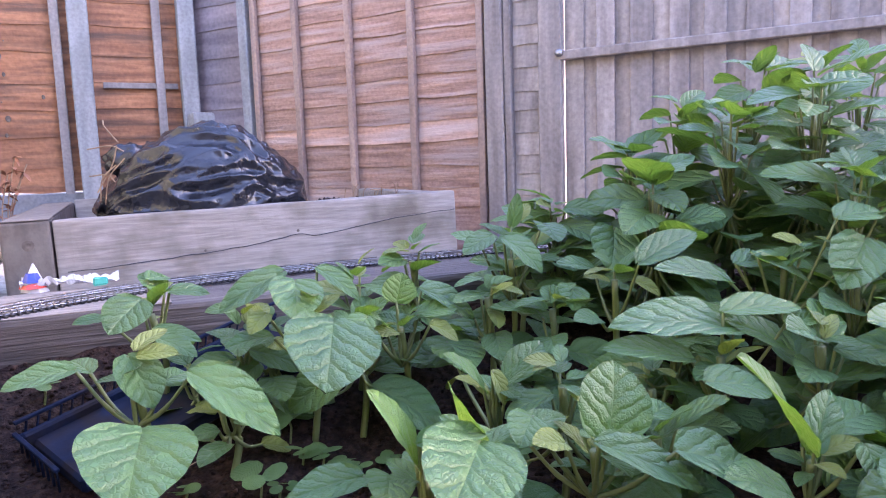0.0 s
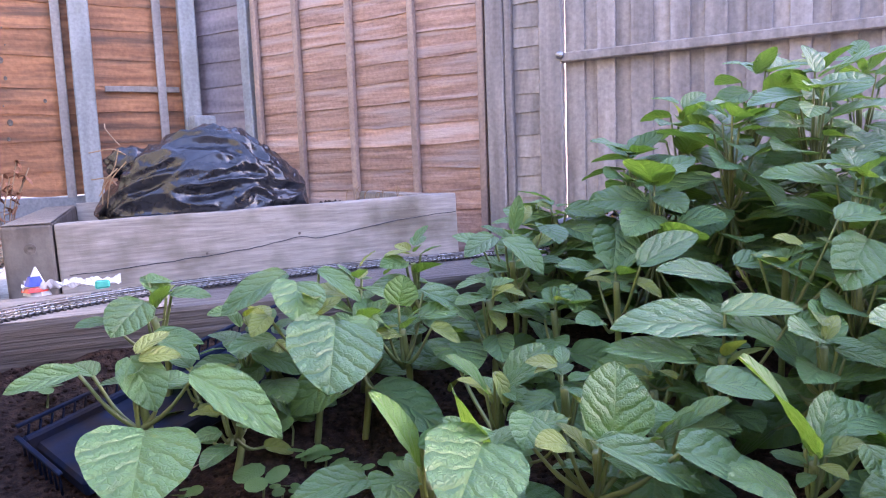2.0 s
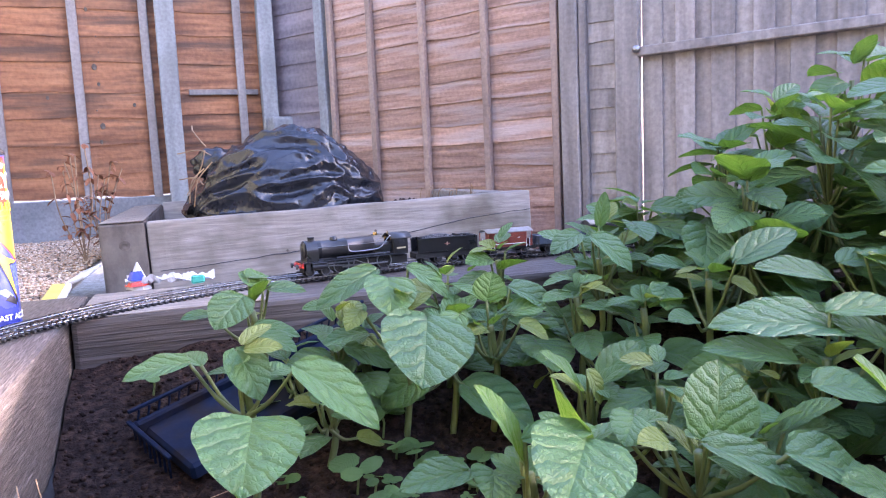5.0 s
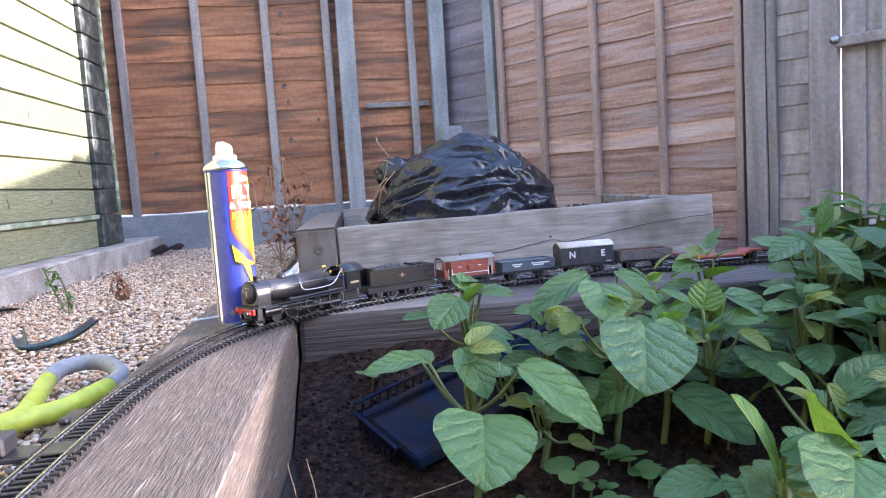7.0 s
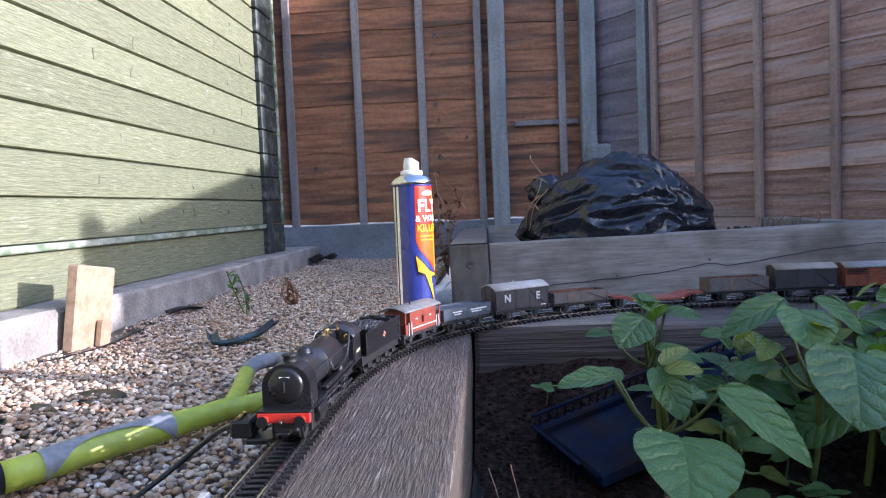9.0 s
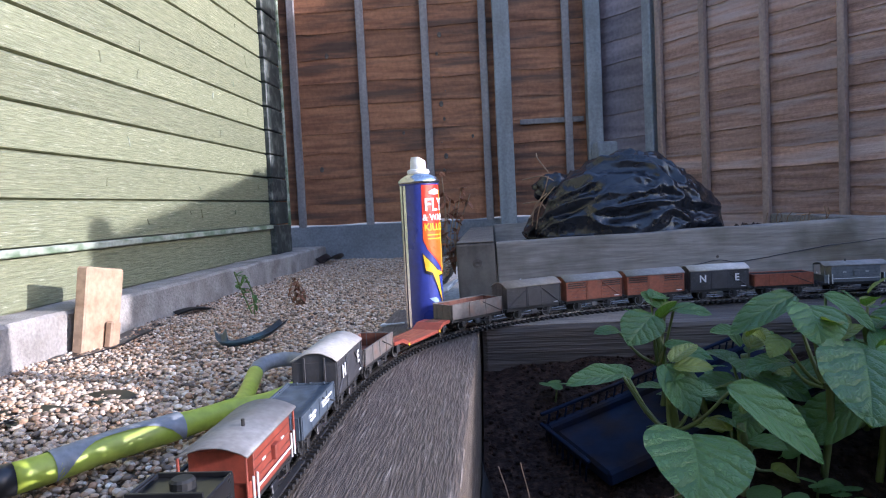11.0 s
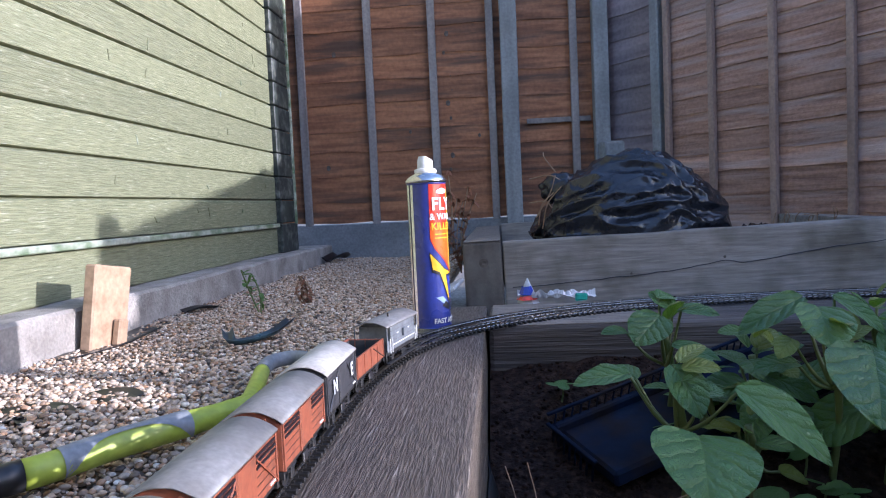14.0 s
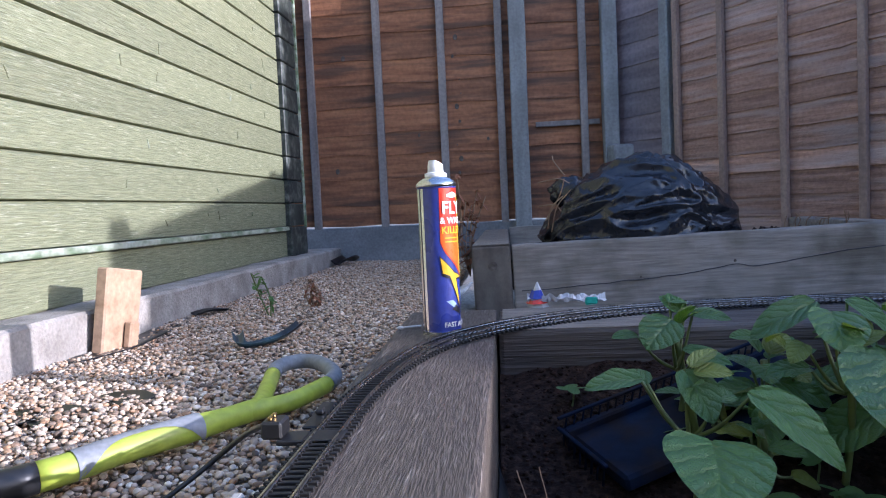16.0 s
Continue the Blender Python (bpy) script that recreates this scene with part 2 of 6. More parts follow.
PALE_BLUE = plain("printed_pale_blue", (0.3, 0.42, 0.62), 0.3)
FRESH_WOOD = surface("bare_softwood_offcut", (0.48, 0.33, 0.21), (0.34, 0.22, 0.13), (3, 30, 30), 0.7, 0, 0.5, 120, 0.4)
STRAW = surface("dry_stalk", (0.33, 0.22, 0.13), (0.2, 0.12, 0.07), (40, 40, 40), 0.8)
DEAD = surface("withered_leaf", (0.30, 0.12, 0.055), (0.16, 0.06, 0.03), (60, 60, 60), 0.8)
FILM = surface("clear_sweet_wrapper", (0.6, 0.6, 0.62), (0.45, 0.46, 0.5), (30, 30, 30), 0.15, 0, 0.6, 90, 0.4)
WRAP_BLUE = plain("wrapper_blue", (0.03, 0.05, 0.35), 0.2)
WRAP_RED = plain("wrapper_red", (0.6, 0.06, 0.04), 0.2)
WRAP_TEAL = plain("wrapper_teal", (0.05, 0.42, 0.33), 0.2)
FOIL_BLUE = surface("torn_blue_plastic", (0.04, 0.09, 0.11), (0.012, 0.014, 0.016), (16, 16, 16), 0.3, 0, 0.3, 90, 0.25)
BRICK_WALL = surface("plain_house_wall", (0.36, 0.27, 0.21), None, (4, 4, 4), 0.85)


def foliage(name, top, glow, gloss=0.42):
    m = bpy.data.materials.new(name)
    m.use_nodes = True
    nt = m.node_tree
    out, bsdf = nt.nodes["Material Output"], nt.nodes["Principled BSDF"]
    co = nt.nodes.new("ShaderNodeTexCoord")
    oi = nt.nodes.new("ShaderNodeObjectInfo")
    no = nt.nodes.new("ShaderNodeTexNoise")
    no.inputs["Scale"].default_value, no.inputs["Detail"].default_value = 5, 5
    nt.links.new(co.outputs["Object"], no.inputs["Vector"])
    a = ramp(nt, no.outputs[0], [(0.3, tone(top, 0.88)), (0.7, tone(top, 1.1))])
    v = ramp(nt, oi.outputs["Random"], [(0, (0.78, 0.82, 0.84)), (0.6, (1, 1, 1)), (1, (1.2, 1.12, 0.95))])
    mx = nt.nodes.new("ShaderNodeMixRGB")
    mx.blend_type = "MULTIPLY"
    mx.inputs[0].default_value = 1
    nt.links.new(a, mx.inputs[1])
    nt.links.new(v, mx.inputs[2])
    nt.links.new(mx.outputs[0], bsdf.inputs["Base Color"])
    bsdf.inputs["Roughness"].default_value = gloss
    bsdf.inputs["Specular IOR Level"].default_value = 0.55
    def calc(op, a, b=None, c=None):
        k = nt.nodes.new("ShaderNodeMath")
        k.operation = op
        for n_, v_ in enumerate((a, b, c)):
            if isinstance(v_, (int, float)):
                k.inputs[n_].default_value = v_
            elif v_ is not None:
                nt.links.new(v_, k.inputs[n_])
        return k.outputs[0]

    # side veins run forward from the midrib; the blade swells between them
    sep = nt.nodes.new("ShaderNodeSeparateXYZ")
    nt.links.new(co.outputs["Object"], sep.inputs[0])
    ax = calc("ABSOLUTE", sep.outputs[0])
    wob = calc("MULTIPLY", no.outputs[0], 1.3)
    row = calc("ADD", calc("MULTIPLY_ADD", sep.outputs[1], 5.0, wob), calc("MULTIPLY", ax, -4.2))
    tri = calc("MULTIPLY", calc("PINGPONG", row, 0.5), 2.0)
    groove = calc("POWER", calc("MINIMUM", calc("MULTIPLY", tri, 1.6), 1.0), 0.45)
    rib = calc("POWER", calc("MINIMUM", calc("MULTIPLY", ax, 14.0), 1.0), 0.5)
    vo = nt.nodes.new("ShaderNodeTexVoronoi")
    vo.feature = "DISTANCE_TO_EDGE"
    vo.inputs["Scale"].default_value = 19
    nt.links.new(co.outputs["Object"], vo.inputs["Vector"])
    quilt = calc("POWER", calc("MINIMUM", calc("MULTIPLY", vo.outputs["Distance"], 5.0), 1.0), 0.5)
    height = calc("ADD", calc("MULTIPLY", groove, rib), calc("MULTIPLY", quilt, 0.16))
    bp = nt.nodes.new("ShaderNodeBump")
    bp.inputs["Strength"].default_value, bp.inputs["Distance"].default_value = 0.55, 0.010
    nt.links.new(height, bp.inputs["Height"])
    nt.links.new(bp.outputs[0], bsdf.inputs["Normal"])
    vein = calc("SUBTRACT", 1.0, calc("MINIMUM", calc("MULTIPLY", calc("MULTIPLY", tri, rib), 9.0), 1.0))
    pale = nt.nodes.new("ShaderNodeMixRGB")
    nt.links.new(calc("MULTIPLY", vein, 0.22), pale.inputs[0])
    nt.links.new(mx.outputs[0], pale.inputs[1])
    pale.inputs[2].default_value = (0.2, 0.3, 0.12, 1)
    nt.links.new(pale.outputs[0], bsdf.inputs["Base Color"])
    tr = nt.nodes.new("ShaderNodeBsdfTranslucent")
    tr.inputs[0].default_value = (*glow, 1)
    mix = nt.nodes.new("ShaderNodeMixShader")
    mix.inputs[0].default_value = 0.26
    nt.links.new(bsdf.outputs[0], mix.inputs[1])
    nt.links.new(tr.outputs[0], mix.inputs[2])
    nt.links.new(mix.outputs[0], out.inputs[0])
    return m


LEAF = foliage("potato_leaf", (0.066, 0.158, 0.050), (0.21, 0.37, 0.025))
YOUNG = foliage("young_potato_leaf", (0.17, 0.225, 0.045), (0.34, 0.42, 0.03))
STEM = foliage("potato_stem", (0.13, 0.17, 0.06), (0.2, 0.25, 0.05))
WEED = foliage("weed_leaf", (0.085, 0.19, 0.05), (0.2, 0.35, 0.05), 0.5)


# ---- builders ----
def part(name, bm, material, parent=None, label="", smooth=False):
    me = bpy.data.meshes.new(name)
    bm.to_mesh(me)
    bm.free()
    me.materials.append(material)
    if smooth:
        me.polygons.foreach_set("use_smooth", [True] * len(me.polygons))
    ob = new(name, me)
    ob.parent = parent
    return tagged(ob, label)


def empty(name, x=0, y=0, z=0, rz=0):
    ob = new(name)
    ob.empty_display_size = 0.02
    ob.matrix_basis = pose(x, y, z, 0, 0, rz)
    return ob


def piece(name, me, parent, m):
    ob = new(name, me)
    ob.parent = parent
    ob.matrix_basis = m
    return ob


def box(x0, x1, y0, y1, z0, z1, bevel=0.0, bm=None, seg=1):
    b = bmesh.new()
    bmesh.ops.create_cube(b, size=1)
    bmesh.ops.transform(b, matrix=Matrix.Translation(((x0 + x1) / 2, (y0 + y1) / 2, (z0 + z1) / 2)) @ Matrix.Diagonal((abs(x1 - x0), abs(y1 - y0), abs(z1 - z0), 1)), verts=b.verts)
    if bevel:
        bmesh.ops.bevel(b, geom=b.edges[:], offset=bevel, segments=seg, affect="EDGES", profile=0.6)
    return merge(bm, b)


def merge(bm, b):
    if bm is None:
        return b
    me = bpy.data.meshes.new("tmp")
    b.to_mesh(me)
    b.free()
    bm.from_mesh(me)
    bpy.data.meshes.remove(me)
    return bm


def rod(p, q, r, bm=None, n=8, r2=None):
    p, q = Vector(p), Vector(q)
    b = bmesh.new()
    bmesh.ops.create_cone(b, cap_ends=True, segments=n, radius1=r, radius2=r if r2 is None else r2, depth=(q - p).length)
    bmesh.ops.transform(b, matrix=Matrix.Translation((p + q) / 2) @ (q - p).to_track_quat("Z", "Y").to_matrix().to_4x4(), verts=b.verts)
    return merge(bm, b)


def lathe(profile, n=32, bm=None):
    """A turned body about z from (radius, height) pairs."""
    b = bmesh.new()
    rings = []
    for r, z in profile:
        rings.append([b.verts.new((r * math.cos(2 * math.pi * i / n), r * math.sin(2 * math.pi * i / n), z)) for i in range(n)])
    for a, c in zip(rings, rings[1:]):
        for i in range(n):
            b.faces.new((a[i], a[(i + 1) % n], c[(i + 1) % n], c[i]))
    b.faces.new(rings[0][::-1])
    b.faces.new(rings[-1])
    return merge(bm, b)


def sweep(points, radii, n=10, bm=None, flat=1.0):
    """A tube along a line of points."""
    b = bmesh.new()
    pts = [Vector(p) for p in points]
    rings = []
    for i, p in enumerate(pts):
        d = (pts[min(i + 1, len(pts) - 1)] - pts[max(i - 1, 0)]).normalized()
        side = d.cross(Vector((0, 0, 1)))
        side = side.normalized() if side.length > 1e-4 else Vector((1, 0, 0))
        up = side.cross(d)
        r = radii[i] if isinstance(radii, (list, tuple)) else radii
        rings.append([b.verts.new(p + (side * math.cos(2 * math.pi * k / n) + up * math.sin(2 * math.pi * k / n) * flat) * r) for k in range(n)])
    for a, c in zip(rings, rings[1:]):
        for i in range(n):
            b.faces.new((a[i], a[(i + 1) % n], c[(i + 1) % n], c[i]))
    b.faces.new(rings[0][::-1])
    b.faces.new(rings[-1])
    bmesh.ops.recalc_face_normals(b, faces=b.faces[:])
    return merge(bm, b)


def smooth_line(points, steps=8):
    """Points along a Catmull-Rom curve."""
    pts = [Vector(p) for p in points]
    pts = [pts[0] * 2 - pts[1]] + pts + [pts[-1] * 2 - pts[-2]]
    out = []
    for a, b, c, d in zip(pts, pts[1:], pts[2:], pts[3:]):
        for i in range(steps):
            t = i / steps
            out.append(0.5 * ((2 * b) + (c - a) * t + (2 * a - 5 * b + 4 * c - d) * t * t + (3 * b - a - 3 * c + d) * t ** 3))
    return out + [pts[-2]]


def soup(name, verts, faces, material, parent=None, smooth=False):
    me = bpy.data.meshes.new(name)
    me.from_pydata(verts, [], faces)
    me.materials.append(material)
    if smooth:
        me.polygons.foreach_set("use_smooth", [True] * len(me.polygons))
    ob = new(name, me)
    ob.parent = parent
    return ob


def roughen(bm, amount, scale, seed=0.0):
    for v in bm.verts:
        v.co += noise.noise_vector(v.co * scale + Vector((seed, seed * 2, 0))) * amount
    return bm


def subdivided_box(x0, x1, y0, y1, z0, z1, cuts, bevel, rough, seed):
    bm = box(x0, x1, y0, y1, z0, z1, bevel, seg=2)
    axis = max(range(3), key=lambda i: (x1 - x0, y1 - y0, z1 - z0)[i])
    long = [e for e in bm.edges if abs((e.verts[0].co - e.verts[1].co)[axis]) > 0.8 * (x1 - x0, y1 - y0, z1 - z0)[axis]]
    bmesh.ops.subdivide_edges(bm, edges=long, cuts=cuts)
    return roughen(bm, rough, 9, seed)


def words(text, size, material, parent, m, name="lettering", depth=0.0002):
    cu = bpy.data.curves.new(name, "FONT")
    cu.body, cu.size, cu.extrude, cu.align_x, cu.offset = text, size, depth, "CENTER", size * 0.022
    tmp = bpy.data.objects.new(name, cu)
    scene.collection.objects.link(tmp)
    bpy.context.view_layer.update()
    me = bpy.data.meshes.new_from_object(tmp.evaluated_get(bpy.context.evaluated_depsgraph_get()))
    bpy.data.objects.remove(tmp)
    me.materials.clear()
    me.materials.append(material)
    ob = new(name, me)
    ob.parent = parent
    ob.matrix_basis = m
    return ob


GRAVEL_Z = -0.072

# ---- ground ----
bm = bmesh.new()
bmesh.ops.create_grid(bm, x_segments=60, y_segments=60, size=300)
for v in bm.verts:
    v.co.z = -0.26 + noise.noise(v.co * 0.05) * 0.02
tagged(part("ground", bm, GROUND), "bare earth under the whole garden", "ground", kind="structure")

bm = bmesh.new()
bmesh.ops.create_grid(bm, x_segments=70, y_segments=130, size=1)
for v in bm.verts:
    v.co = Vector((-0.79 + v.co.x * 0.52, 0.75 + v.co.y * 2.28, 0))
    v.co.z = GRAVEL_Z - 0.006 + noise.noise(v.co * 6) * 0.006
tagged(part("gravel_path", bm, GROUND), "earth bed below loose pale shingle", "gravel", kind="structure")


def stone_shapes():
    made = []
    for i in range(6):
        b = bmesh.new()
        bmesh.ops.create_icosphere(b, subdivisions=2 if i < 3 else 1, radius=1)
        for v in b.verts:
            n = noise.noise(v.co * 1.1 + Vector((i * 7.1, 0, 0)))
            v.co *= 1 + 0.28 * n
        made.append((np.array([v.co[:] for v in b.verts]), np.array([[v.index for v in f.verts] for f in b.faces])))
        b.free()
    return made


SHAPES = stone_shapes()


def scatter(name, material, places, size, fine, flat=0.62, sink=0.2):
    """Loose stones at the places, as one joined piece of real geometry."""
    rng = np.random.default_rng(len(places))
    allv, allf, at = [], [], 0
    for k, (x, y, z) in enumerate(places):
        v, fc = SHAPES[rng.integers(0, 3) if fine(x, y) else rng.integers(3, 6)]
        s = size * rng.uniform(0.55, 1.35)
        a, b = rng.uniform(0, 6.283), rng.uniform(-0.5, 0.5)
        w = v * (s * rng.uniform(0.85, 1.25), s * rng.uniform(0.65, 0.95), s * flat * rng.uniform(0.8, 1.2))
        ca, sa_, cb, sb = math.cos(a), math.sin(a), math.cos(b), math.sin(b)
        w = w @ np.array([[1, 0, 0], [0, cb, sb], [0, -sb, cb]]) @ np.array([[ca, sa_, 0], [-sa_, ca, 0], [0, 0, 1]])
        allv.append(w + (x, y, z + s * flat * sink))
        allf.append(fc + at)
        at += len(v)
    ob = soup(name, np.concatenate(allv).tolist(), np.concatenate(allf).tolist(), material, smooth=True)
    return ob


rng = np.random.default_rng(4)
spots = []
step = 0.0058
for iy in range(int((3.02 - 0.18) / step)):
    for ix in range(int((0.86 - 0.278) / step)):
        x, y = -0.86 + ix * step + rng.uniform(-1, 1) * step * 0.6, 0.18 + iy * step + rng.uniform(-1, 1) * step * 0.6
        if y > 1.72 and x > -0.235:
            continue
        hole = noise.noise(Vector((x * 5, y * 5, 3)))
        if hole > 0.42 and y < 1.3 and x < -0.5:
            continue
        spots.append((x, y, GRAVEL_Z + noise.noise(Vector((x * 6, y * 6, 0))) * 0.006 + rng.uniform(-0.003, 0.004)))
tagged(scatter("shingle", STONE, spots, 0.0036, lambda x, y: y < 1.0), "loose pale cream and tan pea shingle", "gravel", kind="stuff")


# ---- beds of old sleepers ----
def soil_height(x, y):
    z = -0.138 + 0.092 * max(0.0, min(1.0, (y - 0.55) / 0.25)) + 0.012 * noise.noise(Vector((x * 7, y * 7, 0))) + 0.006 * noise.noise(Vector((x * 25, y * 25, 5)))
    return z


def sleeper(name, label, material, x0, x1, y0, y1, z0, z1, seed, ends=None):
    th = empty(name)
    part("timber", subdivided_box(x0, x1, y0, y1, z0, z1, 24, 0.006, 0.0022, seed), material, th)
    tagged(th, label, "railway sleeper")
    return th


sleeper("near_sleeper", "weathered dark grooved timber sleeper carrying model track", WOOD_GREY, -0.275, -0.153, -2.4, 0.972, -0.22, 0.0, 1)
rc = random.Random(8)
sleeper("back_sleeper", "weathered timber sleeper behind the potatoes carrying track", WOOD_DARK_X, -0.150, 1.32, 0.80, 0.972, -0.22, -0.001, 2)
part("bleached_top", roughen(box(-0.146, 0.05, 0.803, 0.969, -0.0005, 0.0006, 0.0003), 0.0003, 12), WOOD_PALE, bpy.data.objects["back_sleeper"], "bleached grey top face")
sleeper("side_sleeper", "weathered timber sleeper along the far side of the bed", WOOD_GREY, 1.10, 1.26, -1.6, 0.797, -0.22, -0.002, 3)

for i in range(26):
    y, run = rc.uniform(0.20, 0.93), rc.uniform(0.006, 0.035)
    x = -0.1555 - rc.uniform(0.0, 0.003)
    part("worn_arris", roughen(box(x - 0.0016, x + 0.0016, y, y + run, -0.0042, -0.0012, 0.0008), 0.0006, 60, i), WOOD_PALE, bpy.data.objects["near_sleeper"], "bleached worn edge")
bm = bmesh.new()
bmesh.ops.create_grid(bm, x_segments=190, y_segments=200, size=1)
for v in bm.verts:
    v.co = Vector((0.475 + v.co.x * 0.625, -0.3 + v.co.y * 1.1, 0))
    v.co.z = soil_height(v.co.x, v.co.y) + noise.noise(v.co * 90) * 0.003
tagged(part("soil_bed", bm, SOIL), "dark crumbly compost in the raised potato bed", "soil", kind="structure")
crumbs = []
for i in range(5200):
    x, y = rng.uniform(-0.15, 0.62), rng.uniform(0.22, 0.80)
    crumbs.append((x, y, soil_height(x, y)))
tagged(scatter("soil_crumbs", CRUMB, crumbs, 0.0026, lambda x, y: False, 0.8), "loose dark compost crumbs", "soil", kind="stuff")

bm = bmesh.new()
vs = []
for i in range(60):
    y = 0.1 + i * 0.0117
    vs.append([bm.verts.new((-0.1505 + 0.006 * k + 0.004 * noise.noise(Vector((y * 16, k * 3, 0))), y, -0.098 - 0.012 * k - 0.015 * noise.noise(Vector((y * 7, 2, 0))))) for k in range(5)])
for a, c in zip(vs, vs[1:]):
    for k in range(4):
        bm.faces.new((a[k], a[k + 1], c[k + 1], c[k]))
ob = part("bed_liner", bm, LINER, smooth=True)
so = ob.modifiers.new("thick", "SOLIDIFY")
so.thickness = 0.001
tagged(ob, "crumpled black plastic liner along the sleeper", "liner")

# the farther raised bed
bed = empty("raised_bed")
bed.matrix_basis = pose(-0.126, 1.77, 0.044, 0, -1.3, 0)
part("front_board", subdivided_box(0.0, 1.005, 0.0, 0.055, -0.25, 0.0, 30, 0.004, 0.0025, 5), WOOD_GREY_X, bed)
part("end_post", subdivided_box(-0.103, -0.003, -0.004, 1.16, -0.25, 0.002, 24, 0.006, 0.003, 6), WOOD_DARK, bed, "dark end timber with a knot")
part("back_board", subdivided_box(0.0, 1.0, 1.10, 1.16, -0.25, 0.012, 24, 0.004, 0.003, 7), WOOD_GREY_X, bed)
part("side_board", subdivided_box(0.95, 1.004, 0.057, 1.098, -0.25, -0.003, 20, 0.004, 0.003, 8), WOOD_GREY_X, bed)
part("weathered_top", roughen(box(-0.101, -0.005, 0.0, 1.155, 0.0035, 0.006, 0.001), 0.0008, 12), WOOD_PALE, bed, "bleached top face")
bm = bmesh.new()
crack = smooth_line([(0.02, -0.0005, -0.118), (0.2, -0.0005, -0.112), (0.42, -0.0005, -0.098), (0.55, -0.0005, -0.082), (0.62, -0.0005, -0.086), (0.82, -0.0005, -0.062), (1.0, -0.0005, -0.052)], 10)
part("crack", sweep([p + Vector((0, 0, noise.noise(p * 30) * 0.003)) for p in crack], 0.0012, 6), INK, bed, "long dark split in the timber")
bm.free()
for kx, kz, kr in ((0.93, -0.052, 0.006), (0.55, -0.072, 0.004), (0.32, -0.1, 0.004)):
    part("knot", lathe([(kr, 0), (kr * 0.9, 0.001), (kr * 0.3, 0.0015)], 12), WOOD_DARK, bed).matrix_basis = pose(kx, 0.001, kz, 90, 0, 0)
part("end_knot", lathe([(0.013, 0), (0.012, 0.002), (0.006, 0.003), (0.002, 0.002)], 16), WOOD_DARK, bed).matrix_basis = pose(-0.05, -0.003, -0.05, 90, 0, 0)
tagged(bed, "raised bed of weathered grey sleepers with a cracked front", "raised bed")
bm = bmesh.new()
bmesh.ops.create_grid(bm, x_segments=40, y_segments=40, size=1)
for v in bm.verts:
    v.co = Vector((0.35 + v.co.x * 0.465, 2.34 + v.co.y * 0.51, 0))
    v.co.z = -0.005 + noise.noise(v.co * 5) * 0.02 + v.co.x * 0.02
tagged(part("bed_soil", bm, SOIL), "dark soil in the farther raised bed", "soil", kind="structure")


# ---- fences ----
def wavy_board(length, h, seed, thick=0.004):
    """A waney-edged feather board along x, its lower edge uneven and standing proud."""
    b = bmesh.new()
    n = max(6, int(length / 0.05))
    rows = []
    for i in range(n + 1):
        x = length * i / n
        w = noise.noise(Vector((x * 4.5, seed * 3.7, 0))) * 0.010 + noise.noise(Vector((x * 15, seed * 1.7, 4))) * 0.003
        rows.append([b.verts.new((x, -thick, w)), b.verts.new((x, -thick * 0.9, w + 0.004)), b.verts.new((x, 0.002, h)), b.verts.new((x, 0.004, h)), b.verts.new((x, 0.003, w))])
    for a, c in zip(rows, rows[1:]):
        for k in range(5):
            b.faces.new((a[k], c[k], c[(k + 1) % 5], a[(k + 1) % 5]))
    b.faces.new(rows[0])
    b.faces.new(rows[-1][::-1])
    bmesh.ops.recalc_face_normals(b, faces=b.faces[:])
    return b


def lap_panel(name, label, m, length, z0, z1, board, material, batten_at, batten_mat, seed, bw=0.032, back=()):
    th = empty(name)
    th.matrix_basis = m
    z, k = z0, 0
    while z < z1 - 0.02:
        ob = part("board", wavy_board(length, min(board * 1.32, z1 - z), seed + k), material, th)
        ob.location = (0, 0, z)
        z += board * (1 + 0.12 * math.sin(seed + k * 2.3))
        k += 1
    for i, x in enumerate(batten_at):
        part("batten", roughen(box(x - bw / 2, x + bw / 2, -0.03, -0.0085, z0 - 0.01, z1, 0.002), 0.002, 3, i), batten_mat, th)
    tagged(th, label, "fence panel", "garden fence panels")
    return th


def upright(name, label, x, y, rz, w, d, z0, z1, material, seed=0):
    th = empty(name, x, y, 0, rz)
    b = box(-w / 2, w / 2, -d / 2, d / 2, z0, z1, 0.004)
    long = [e for e in b.edges if abs(e.verts[0].co.z - e.verts[1].co.z) > 0.5]
    bmesh.ops.subdivide_edges(b, edges=long, cuts=12)
    part("post", roughen(b, 0.003, 4, seed), material, th)
    return tagged(th, label, "fence post", "fence posts")


lap_panel("lap_fence", "orange-brown waney lap fence panel with grey battens", pose(-1.62, 3.03, 0), 1.54, 0.085, 1.72, 0.104, FENCE_BROWN,
          [0.10, 0.36, 0.655, 0.955, 1.232, 1.48], BATTEN, 11)
lap_panel("lap_fence", "narrow orange-brown waney lap fence panel with a mid rail", pose(-0.045, 3.032, 0), 0.345, 0.085, 1.60, 0.104, FENCE_BROWN, [0.255], BATTEN, 41)
th = bpy.data.objects["lap_fence.001"]
part("mid_rail", box(0.05, 0.32, -0.022, -0.009, 0.475, 0.497, 0.002), BATTEN, th)
upright("fence_post", "tall grey timber fence post between brown panels", -0.062, 2.985, 0, 0.070, 0.07, -0.1, 1.75, POST, 1)
upright("fence_post", "tall grey corner fence post", 0.315, 2.985, 0, 0.062, 0.07, 0.0, 1.62, POST, 2)
gb = empty("gravel_board", -1.65, 3.03, 0)
part("slab", box(0, 1.95, -0.03, 0.015, -0.12, 0.082, 0.004), GRAVEL_BOARD, gb)
